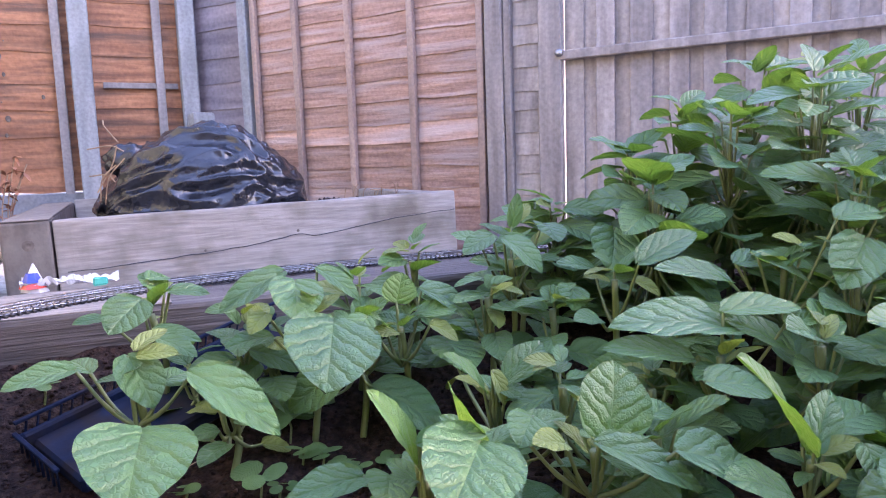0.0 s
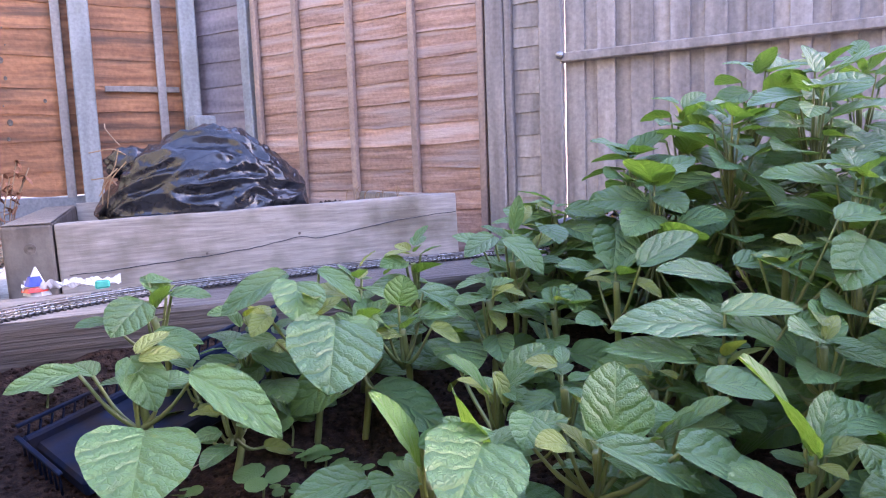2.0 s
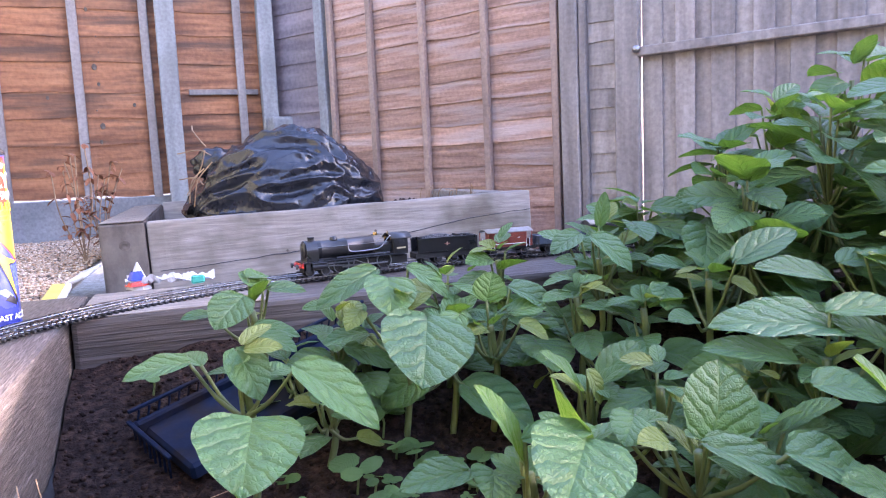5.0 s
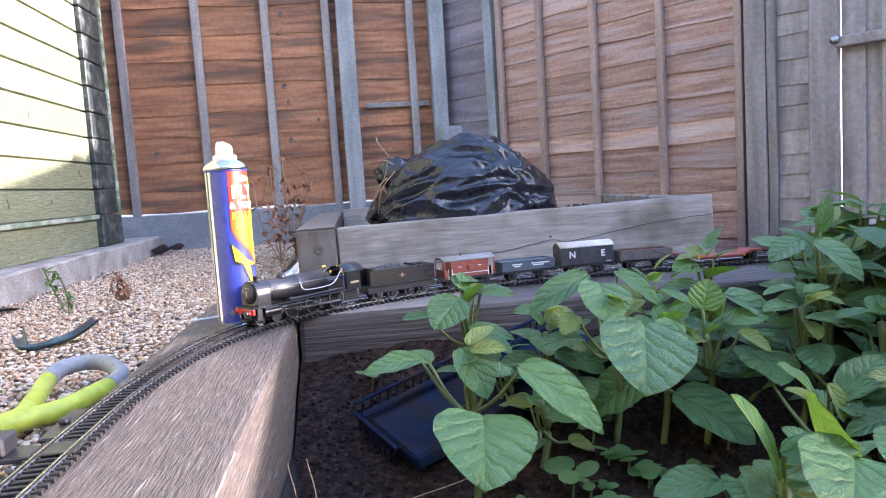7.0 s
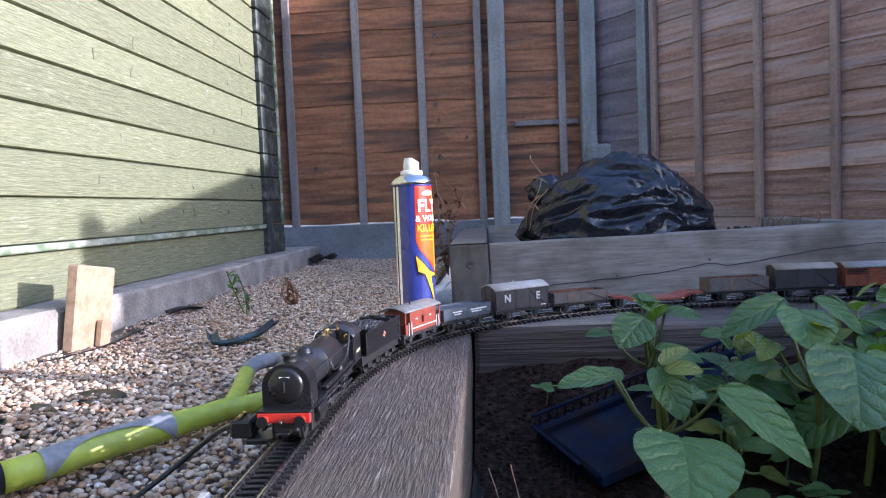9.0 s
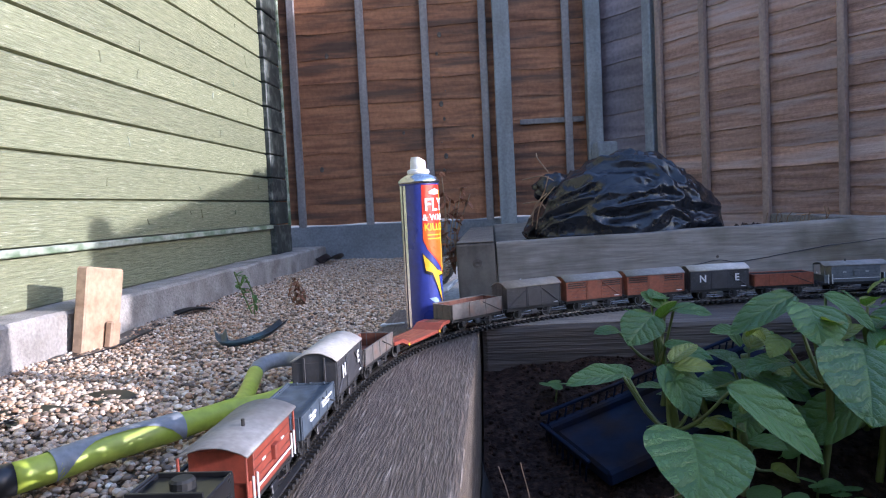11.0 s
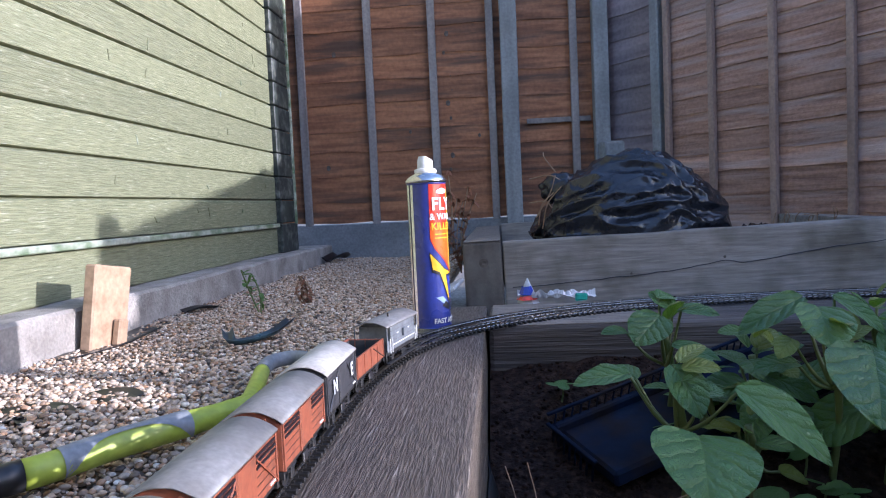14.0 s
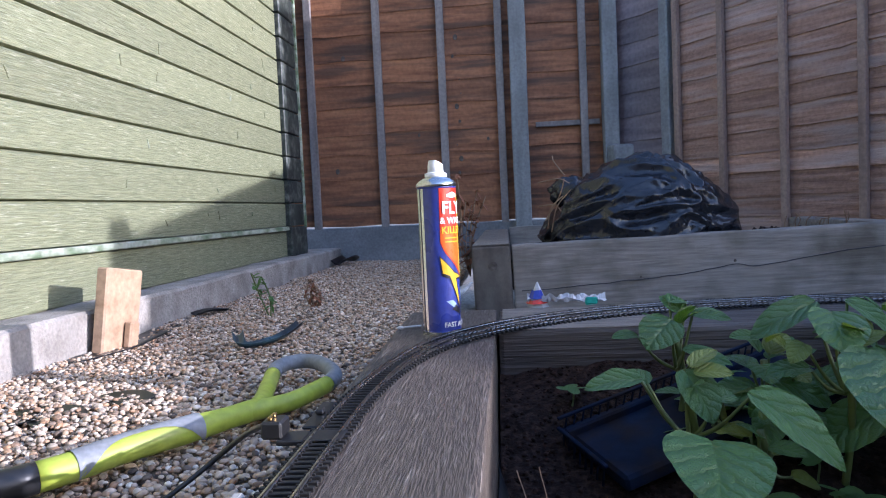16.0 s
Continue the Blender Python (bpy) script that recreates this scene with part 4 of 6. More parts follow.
bmesh.ops.create_cone(b, cap_ends=False, segments=7, radius1=0.0122, radius2=0.0068, depth=0.012)
part("blue_print", roughen(b, 0.001, 60), WRAP_BLUE, wr).location = (-0.042, -0.0035, 0.018)
b = bmesh.new()
bmesh.ops.create_cone(b, cap_ends=False, segments=7, radius1=0.016, radius2=0.0125, depth=0.006)
part("red_print", roughen(b, 0.001, 60), WRAP_RED, wr).location = (-0.042, -0.0035, 0.008)
part("teal_print", roughen(box(0.025, 0.042, -0.019, -0.016, 0.002, 0.013, 0.002), 0.002, 50), WRAP_TEAL, wr)
tagged(wr, "crumpled clear wrapper with blue and red print", "wrapper")


def scrap(name, label, pts, width, material, curl=0.3):
    b = bmesh.new()
    line = smooth_line(pts, 8)
    rows = []
    for i, p in enumerate(line):
        d = (line[min(i + 1, len(line) - 1)] - line[max(0, i - 1)]).normalized()
        s = d.cross(Vector((0, 0, 1))).normalized()
        rows.append([b.verts.new(p + s * width * (k / 3 - 0.5) + Vector((0, 0, curl * width * (2 * k / 3 - 1) ** 2))) for k in range(4)])
    for a, c in zip(rows, rows[1:]):
        for k in range(3):
            b.faces.new((a[k], a[k + 1], c[k + 1], c[k]))
    ob = part(name, b, material, smooth=True)
    ob.modifiers.new("thick", "SOLIDIFY").thickness = 0.0012
    return tagged(ob, label, "plastic scrap", "plastic scraps")


scrap("plastic_scrap", "curled torn strip of blue and black plastic", [(-0.590, 1.105, -0.050), (-0.572, 1.075, -0.063), (-0.548, 1.085, -0.065), (-0.522, 1.13, -0.061), (-0.503, 1.175, -0.047)], 0.017, FOIL_BLUE, 0.5)
scrap("plastic_scrap", "dark weed membrane showing through the shingle", [(-0.64, 0.78, -0.072), (-0.61, 0.79, -0.069), (-0.585, 0.775, -0.072)], 0.05, LINER, 0.1)
scrap("plastic_scrap", "dark weed membrane at the foot of the concrete", [(-0.838, 1.02, -0.071), (-0.81, 1.12, -0.071), (-0.815, 1.22, -0.070), (-0.835, 1.36, -0.071)], 0.05, LINER, 0.05)
scrap("plastic_scrap", "scrap of dark membrane near the concrete", [(-0.835, 1.47, -0.066), (-0.815, 1.50, -0.062), (-0.79, 1.535, -0.066)], 0.03, LINER, 0.2)
scrap("plastic_scrap", "dark scrap of membrane at the kerb end", [(-0.82, 2.72, -0.06), (-0.79, 2.8, -0.045), (-0.79, 2.88, -0.06)], 0.06, LINER, 0.3)
scrap("plastic_scrap", "flat dark membrane patch with blue thread", [(-0.70, 0.70, -0.072), (-0.66, 0.72, -0.069), (-0.63, 0.70, -0.072)], 0.06, LINER, 0.1)
lath = empty("yellow_lath")
part("bar", box(-0.012, 0.012, -0.09, 0.09, 0, 0.012, 0.002), plain("chalky_yellow_paint", (0.55, 0.47, 0.10), 0.6), lath)
part("edge", box(0.0125, 0.022, -0.09, 0.09, 0, 0.012, 0.002), WHITE, lath)
lath.matrix_basis = pose(-0.268, 1.40, -0.062, 2, 0, 3)
tagged(lath, "yellow and white painted lath lying on shingle", "lath")
sheet = empty("white_board")
part("board", box(-0.022, 0.022, -0.07, 0.07, 0, 0.008, 0.002), surface("dull_white_board", (0.6, 0.6, 0.58), None, (8, 8, 8), 0.6), sheet)
sheet.matrix_basis = pose(-0.252, 1.66, -0.058, 3, -22, -8)
tagged(sheet, "dull white board leaning by the bed end", "board")

# ---- spade handle ----
spade = empty("spade_handle")
Z = GRAVEL_Z + 0.022


def band(points, r, right, left, n=12):
    """A strip round one side of a tube, between two angles that change along it."""
    b = bmesh.new()
    rows = []
    for i, p in enumerate(points):
        d = (points[min(i + 1, len(points) - 1)] - points[max(i - 1, 0)]).normalized()
        side = d.cross(Vector((0, 0, 1))).normalized()
        up = side.cross(d)
        f = i / (len(points) - 1)
        a0, a1 = radians(right(f)), radians(left(f))
        rows.append([b.verts.new(p + (side * math.cos(a0 + (a1 - a0) * k / n) + up * math.sin(a0 + (a1 - a0) * k / n)) * r) for k in range(n + 1)])
    for u, w in zip(rows, rows[1:]):
        for k in range(n):
            b.faces.new((u[k], u[k + 1], w[k + 1], w[k]))
    bmesh.ops.recalc_face_normals(b, faces=b.faces[:])
    return b


shaft = smooth_line([(-0.72, 0.30, Z), (-0.60, 0.405, Z), (-0.510, 0.492, Z), (-0.470, 0.556, Z + 0.001), (-0.428, 0.616, Z + 0.001), (-0.398, 0.668, Z)], 10)
cut = 20
part("socket", sweep(shaft[:cut + 1], 0.0128, 18), BLACK_PLASTIC, spade, "black lower shaft", True)
part("shaft", sweep(shaft[cut:], [0.0126] * 18 + [0.0124, 0.0122, 0.012, 0.0117, 0.0114, 0.0112, 0.0110, 0.0110, 0.0111, 0.0112, 0.0113, 0.0113, 0.0112], 18), LIME, spade, "lime green upper shaft", True)
inlay = band(shaft[cut + 3:cut + 20], 0.0137, lambda f: 62 - 120 * abs(2 * f - 1) ** 3, lambda f: 205 - 40 * f)
ob = part("grip_inlay", inlay, GREY_PLASTIC, spade, "soft grey inlay", True)
yoke = shaft[-1]
fork_l, fork_r = Vector((-0.427, 0.806, Z + 0.003)), Vector((-0.3475, 0.760, Z + 0.001))
part("left_arm", sweep(smooth_line([shaft[-4], yoke + Vector((-0.002, 0.012, 0)), (-0.411, 0.738, Z + 0.001), fork_l], 7), [0.0100] * 8 + [0.0094] * 14, 16), LIME, spade, "", True)
part("right_arm", sweep(smooth_line([shaft[-4], yoke + Vector((0.008, 0.006, 0)), (-0.367, 0.700, Z), fork_r], 7), [0.0104] * 8 + [0.0098] * 14, 16), LIME, spade, "", True)
part("cross_grip", sweep(smooth_line([fork_l, (-0.433, 0.842, Z + 0.003), (-0.427, 0.870, Z + 0.003), (-0.408, 0.880, Z + 0.003), (-0.386, 0.866, Z + 0.003), (-0.362, 0.832, Z + 0.002), (-0.348, 0.798, Z + 0.001), fork_r], 7), 0.0096, 16), GREY_PLASTIC, spade, "grey D-shaped grip", True)
tagged(spade, "lime green and grey spade handle lying on shingle", "spade")

# ---- upturned crate ----
crate = empty("plastic_crate")
crate.matrix_basis = pose(-0.088, 0.682, -0.088, 8, -12, 24)
part("tray", box(0.006, 0.27, -0.100, -0.006, -0.012, 0.004, 0.003), CRATE, crate)
part("tray_lip", box(0.0, 0.27, -0.012, -0.004, -0.02, 0.012, 0.002), CRATE, crate)
for i in range(27):
    x = 0.01 * i
    part("lattice_bar", rod((x, 0.004, -0.012), (x + 0.010, 0.004, 0.016), 0.0011, None, 5), CRATE, crate)
for zz in (-0.012, 0.003, 0.017):
    part("lattice_rail", box(0.0, 0.28, 0.002, 0.006, zz, zz + 0.003, 0.0006), CRATE, crate)
for i in range(8):
    part("end_bar", rod((-0.002, -0.01 * i, -0.02), (-0.002, -0.01 * i - 0.01, 0.012), 0.0011, None, 5), CRATE, crate)
part("end_rail", box(-0.005, -0.001, -0.085, 0.0, 0.010, 0.013, 0.0006), CRATE, crate)
tagged(crate, "dusty dark blue plastic lattice crate half buried in soil", "crate")

# ---- the train: every vehicle runs along +x, its origin on the rail top ----
RAIL_TOP = 0.0060


def wheelset(parent, x, r, spokes=0, name="wheelset"):
    ws = part(name, rod((0, -0.0085, 0), (0, 0.0085, 0), 0.001), UNDER, parent)
    ws.location = (x, 0, r)
    for s in (-1, 1):
        b = lathe([(r + 0.0006, 0), (r + 0.0006, 0.0005), (r, 0.0007), (r, 0.0024)], 20)
        wh = part("wheel", b, UNDER if not spokes else LOCO_BLACK, ws)
        wh.matrix_basis = pose(0, s * 0.0072, 0, -90 * s, 0, 0)
        tyre = part("tyre", lathe([(r + 0.0002, 0.0022), (r + 0.0002, 0.0026), (r * 0.86, 0.0027), (r * 0.86, 0.0022)], 20), STEEL, ws)
        tyre.matrix_basis = wh.matrix_basis.copy()
        if spokes:
            b = None
            for k in range(spokes):
                a = 2 * math.pi * k / spokes
                b = rod((0, 0, 0.0029), (math.cos(a) * r * 0.9, math.sin(a) * r * 0.9, 0.0029), 0.00045, b, 4)
            part("spokes", b, LOCO_MATT, ws).matrix_basis = wh.matrix_basis.copy()
    return ws


def underframe(th, half, wb, r=0.0060, step=False):
    part("solebar", box(-half, half, -0.0135, -0.0118, 0.0105, 0.0138, 0.0003), UNDER, th)
    part("solebar", box(-half, half, 0.0118, 0.0135, 0.0105, 0.0138, 0.0003), UNDER, th)
    for s in (-1, 1):
        part("headstock", box(s * half - 0.001, s * half + 0.001, -0.0155, 0.0155, 0.0102, 0.0140, 0.0003), UNDER, th)
        for y in (-0.0115, 0.0115):
            bf = rod((s * half, y, 0.0122), (s * (half + 0.005), y, 0.0122), 0.0010, None, 10)
            bf = rod((s * (half + 0.0045), y, 0.0122), (s * (half + 0.0056), y, 0.0122), 0.0027, bf, 14)
            part("buffer", bf, UNDER, th)
        part("coupling", box(min(s * half, s * (half + 0.0075)), max(s * half, s * (half + 0.0075)), -0.003, 0.003, 0.0075, 0.0087, 0.0003), BLACK_PLASTIC, th)
    for x in (-wb / 2, wb / 2):
        wheelset(th, x, r)
        for y in (-0.0128, 0.0128):
            b = box(x - 0.0026, x + 0.0026, y - 0.001, y + 0.001, 0.0042, 0.0105, 0.0004)
            b = rod((x - 0.008, y, 0.0098), (x, y, 0.0075), 0.0007, b, 5)
            b = rod((x + 0.008, y, 0.0098), (x, y, 0.0075), 0.0007, b, 5)
            part("axle_guard", b, UNDER, th)
    for y in (-0.0142, 0.0142):
        b = rod((-wb * 0.42, y, 0.0060), (wb * 0.12, y, 0.0098), 0.0006, None, 5)
        b = rod((0, y, 0.0105), (-wb * 0.2, y, 0.0045), 0.0006, b, 5)
        b = box(-0.004, 0.004, y - 0.0006, y + 0.0006, 0.0055, 0.0105, 0.0003, b)
        part("brake_lever", b, STEEL, th)
    if step:
        for y in (-0.0165, 0.0165):
            part("step_board", box(-half, half, y - 0.002, y + 0.002, 0.0050, 0.0060, 0.0003), UNDER, th)


def curved_roof(length, w, z, rise, over=0.001, t=0.001, n=14):
    b = bmesh.new()
    rows = []
    for x in (-length / 2, length / 2):
        top, bot = [], []
        for i in range(n + 1):
            y = -w / 2 - over + (w + 2 * over) * i / n
            h = rise * (1 - (2 * i / n - 1) ** 2)
            top.append(b.verts.new((x, y, z + h + t)))
            bot.append(b.verts.new((x, y, z + h)))
        rows.append(top + bot[::-1])
    a, c = rows
    k = len(a)
    for i in range(k):
        b.faces.new((a[i], c[i], c[(i + 1) % k], a[(i + 1) % k]))
    b.faces.new(a[::-1])
    b.faces.new(c)
    bmesh.ops.recalc_face_normals(b, faces=b.faces[:])
    return b


def gable(x0, x1, w, z, rise):
    b = bmesh.new()
    n = 12
    for x in (x0, x1):
        pts = [b.verts.new((x, w / 2 * (1 - 2 * i / n), z + rise * (1 - (2 * i / n - 1) ** 2))) for i in range(n + 1)]
        b.faces.new(pts)
    return b


def covered_van(name, label, half, h, mat, roof, letters=None, slats=False, wb=0.042, cross=True):
    th = empty(name)
    underframe(th, half, wb)
    w, z0, z1 = 0.0305, 0.0140, 0.0140 + h
    part("body", merge(box(-half, half, -w / 2, w / 2, z0, z1, 0.0004), gable(-half + 0.0002, half - 0.0002, w - 0.001, z1 - 0.0002, 0.0062)), mat, th)
    part("roof", curved_roof(2 * half + 0.002, w, z1, 0.0062), roof, th, smooth=True)
    for s in (-1, 1):
        y = s * (w / 2)
        for k in range(1, 6):
            z = z0 + h * k / 6
            part("plank_line", box(-half, half, y - 0.0002, y + 0.0002, z - 0.00012, z + 0.00012), INK, th)
        for x in (-half + 0.001, -0.0105, 0.0105, half - 0.001):
            part("stanchion", box(x - 0.0008, x + 0.0008, y - 0.0003, y + 0.0007, z0, z1, 0.0001), mat, th)
        part("door", box(-0.0095, 0.0095, y - 0.0003, y + 0.0009, z0 + 0.001, z1 - 0.001, 0.0002), mat, th)
        if cross:
            for q in (-1, 1):
                part("brace", rod((q * (half - 0.002), y + s * 0.0006, z0 + 0.0015), (q * 0.0115, y + s * 0.0006, z1 - 0.003), 0.0006, None, 5), mat, th)
        if slats:
            for q in (-1, 1):
                for k in range(3):
                    z = z1 - 0.0022 - k * 0.0026
                    part("slot", box(min(q * 0.0120, q * (half - 0.0025)), max(q * 0.0120, q * (half - 0.0025)), y - 0.0005, y + 0.0008, z - 0.0007, z + 0.0005), INK, th)
        if letters:
            for q, ch in ((-1, letters[0]), (1, letters[1])):
                xx = q * half * 0.58
                words(ch, 0.0125, WHITE, th, pose(xx * -s, y + s * 0.0013, z0 + h * 0.42, 90, 0, 180 if s > 0 else 0))
        part("mark", box(-half + 0.004, -half + 0.011, y - 0.0004, y + 0.0005, z0 + 0.0018, z0 + 0.0028), WHITE, th, "small white number bar")
    for x in (-half, half):
        for y in (-0.007, 0.007):
            part("end_stanchion", box(x - 0.0006, x + 0.0006, y - 0.0008, y + 0.0008, z0, z1 + 0.003, 0.0002), mat, th)
    return tagged(th, label, "goods van", "train of model wagons")


def open_wagon(name, label, half, h, mat, inner, wb=0.042, marks=False, load=None, ribs=4):
    th = empty(name)
    underframe(th, half, wb)
    w, z0, z1, t = 0.0300, 0.0140, 0.0140 + h, 0.0009
    part("floor", box(-half, half, -w / 2, w / 2, z0, z0 + 0.0012), inner, th)
    for s in (-1, 1):
        part("side", box(-half, half, s * w / 2 - t / 2, s * w / 2 + t / 2, z0, z1, 0.0002), mat, th)
        part("end", box(s * half - t / 2, s * half + t / 2, -w / 2 + t, w / 2 - t, z0, z1, 0.0002), mat, th)
        part("lining", box(-half + 0.001, half - 0.001, s * (w / 2 - 0.0009) - 0.0002, s * (w / 2 - 0.0009) + 0.0002, z0 + 0.001, z1 - 0.0006), inner, th)
        part("end_lining", box(s * (half - 0.0008) - 0.0002, s * (half - 0.0008) + 0.0002, -w / 2 + 0.001, w / 2 - 0.001, z0 + 0.001, z1 - 0.0006), inner, th)
        for k in range(ribs + 1):
            x = -half + 0.001 + (2 * half - 0.002) * k / ribs
            part("rib", box(x - 0.0006, x + 0.0006, s * w / 2 - 0.0008, s * w / 2 + 0.0010, z0, z1 + 0.0003, 0.0001), mat, th)
        for k in range(3):
            y = -0.009 + 0.009 * k
            part("end_rib", box(s * half - 0.0010, s * half + 0.0010, y - 0.0006, y + 0.0006, z0, z1 + 0.0003, 0.0001), mat, th)
        part("brace", rod((-half + 0.002, s * (w / 2 + 0.0007), z0 + 0.001), (-0.008, s * (w / 2 + 0.0007), z1 - 0.002), 0.0005, None, 5), UNDER, th)
        part("top_edge", box(-half - 0.0004, half + 0.0004, s * w / 2 - 0.0008, s * w / 2 + 0.0008, z1, z1 + 0.0006, 0.0001), mat, th)
        if marks:
            for k, (a, c, zz) in enumerate(((-0.030, -0.004, 0.62), (-0.022, -0.006, 0.42), (0.010, 0.024, 0.62), (0.012, 0.022, 0.42))):
                part("mark", box(a, c, s * w / 2 - 0.0006, s * w / 2 + 0.0012, z0 + h * zz, z0 + h * zz + 0.0013), WHITE, th, "white unreadable lettering bar")
    if load:
        b = bmesh.new()
        bmesh.ops.create_grid(b, x_segments=30, y_segments=12, size=1)
        for v in b.verts:
            v.co = Vector((v.co.x * (half - 0.0015), v.co.y * (w / 2 - 0.0012), z1 - 0.0012 + 0.001 * noise.noise(v.co * 3)))
        part("sheet", b, load, th, "blue-black sheeted load", True)
    return tagged(th, label, "open wagon", "train of model wagons")


def brake_van(name, label, mat, roof, half=0.040):
    th = empty(name)
    underframe(th, half, 0.050, step=True)
    w, z0, z1 = 0.0300, 0.0140, 0.0355
    x0, x1 = (-half + 0.013, half - 0.013)
    part("floor", box(-half, half, -w / 2, w / 2, z0 - 0.0006, z0 + 0.0008), UNDER, th)
    part("cabin", box(x0, x1, -w / 2, w / 2, z0, z1, 0.0004), mat, th)
    part("roof", curved_roof(2 * half - 0.006, w, z1, 0.0045), roof, th, smooth=True)
    part("ceiling", box(x0, x1, -w / 2 + 0.004, w / 2 - 0.004, z1, z1 + 0.0028, 0.0003), mat, th)
    for s in (-1, 1):
        y = s * w / 2
        for q in (-1, 1):
            ex = q * (half - 0.0045)
            part("end_pillar", box(ex - 0.0007, ex + 0.0007, y - 0.0009, y + 0.0001, z0, z1 + 0.0008, 0.0002), mat, th)
            part("end_panel", box(min(ex, ex - q * 0.0008), max(ex, ex - q * 0.0008), -w / 2, w / 2, z0, z0 + 0.0100, 0.0002), mat, th)
            part("veranda_side", box(min(ex, q * (half - 0.0085)), max(ex, q * (half - 0.0085)), y - 0.0006, y + 0.0002, z0, z0 + 0.010, 0.0002), mat, th)
            r = rod((q * (half - 0.009), y + s * 0.0008, z0 - 0.001), (q * (half - 0.009), y + s * 0.0008, z0 + 0.0115), 0.0005, None, 6)
            r = rod((x1 * q - q * 0.001, y + s * 0.0009, z0 - 0.001), (x1 * q - q * 0.001, y + s * 0.0009, z0 + 0.0115), 0.0005, r, 6)
            part("handrail", r, WHITE, th)
        r = rod((x0 + 0.001, y + s * 0.0011, z0 + 0.0052), (x1 - 0.001, y + s * 0.0011, z0 + 0.0052), 0.0005, None, 6)
        part("side_rail", r, WHITE, th)
        for k in range(1, 5):
            part("plank_line", box(x0, x1, y - 0.0002, y + 0.0002, z0 + 0.0043 * k - 0.0001, z0 + 0.0043 * k + 0.0001), INK, th)
        part("lookout", box(-0.0035, 0.0035, y - 0.0005, y + s * 0.0022 + 0.0002, z0 + 0.0085, z0 + 0.0155, 0.0004) if s > 0 else box(-0.0035, 0.0035, y - 0.0022, y + 0.0005, z0 + 0.0085, z0 + 0.0155, 0.0004), mat, th)
        for k, xx in enumerate((-0.016, 0.0125)):
            part("mark", box(xx, xx + 0.004, y - 0.0004, y + 0.0004, z0 + 0.013, z0 + 0.0140), WHITE, th, "white lettering bar")
    part("stove_pipe", rod((0.008, 0.004, z1 + 0.003), (0.008, 0.004, z1 + 0.0085), 0.0009, None, 8), UNDER, th)
    return tagged(th, label, "brake van", "train of model wagons")


def lowmac(name, label):
    th = empty(name)
    half = 0.062
    part("deck", box(-0.032, 0.032, -0.0155, 0.0155, 0.0072, 0.0102, 0.0004), VAN_RED, th)
    for k in range(5):
        part("deck_plank", box(-0.031, 0.031, -0.0145 + k * 0.006, -0.0095 + k * 0.006, 0.0102, 0.0106, 0.0001), VAN_BROWN, th)
    for s in (-1, 1):
        b = bmesh.new()
        pr = [(0.032, 0.0072), (0.032, 0.0104), (0.044, 0.0158), (0.062, 0.0158), (0.062, 0.0128), (0.046, 0.0128)]
        ring = [[b.verts.new((s * x, y, z)) for x, z in pr] for y in (-0.0155, 0.0155)]
        for i in range(6):
            b.faces.new((ring[0][i], ring[0][(i + 1) % 6], ring[1][(i + 1) % 6], ring[1][i]))
        b.faces.new(ring[0])
        b.faces.new(ring[1][::-1])
        bmesh.ops.recalc_face_normals(b, faces=b.faces[:])
        part("ramp", b, VAN_RED, th)
        part("tread_plate", box(min(s * 0.046, s * 0.060), max(s * 0.046, s * 0.060), -0.007, 0.007, 0.0158, 0.0161), RUST, th)
        wheelset(th, s * 0.051, 0.0058)
        for y in (-0.0122, 0.0122):
            part("axle_guard", box(s * 0.051 - 0.003, s * 0.051 + 0.003, y - 0.001, y + 0.001, 0.0042, 0.0126, 0.0004), UNDER, th)
            part("buffer", rod((s * 0.062, y, 0.0132), (s * 0.067, y, 0.0132), 0.0016, None, 10), UNDER, th)
            part("lashing_ring", lathe([(0.0014, 0), (0.0014, 0.0007), (0.0008, 0.0009)], 10), CAN_YELLOW, th).matrix_basis = pose(s * 0.034, (1 if y > 0 else -1) * 0.0155, 0.0088, -90 if y > 0 else 90, 0, 0)
        part("coupling", box(min(s * 0.062, s * 0.069), max(s * 0.062, s * 0.069), -0.003, 0.003, 0.0075, 0.0087, 0.0003), BLACK_PLASTIC, th)
    return tagged(th, label, "flat wagon", "train of model wagons")


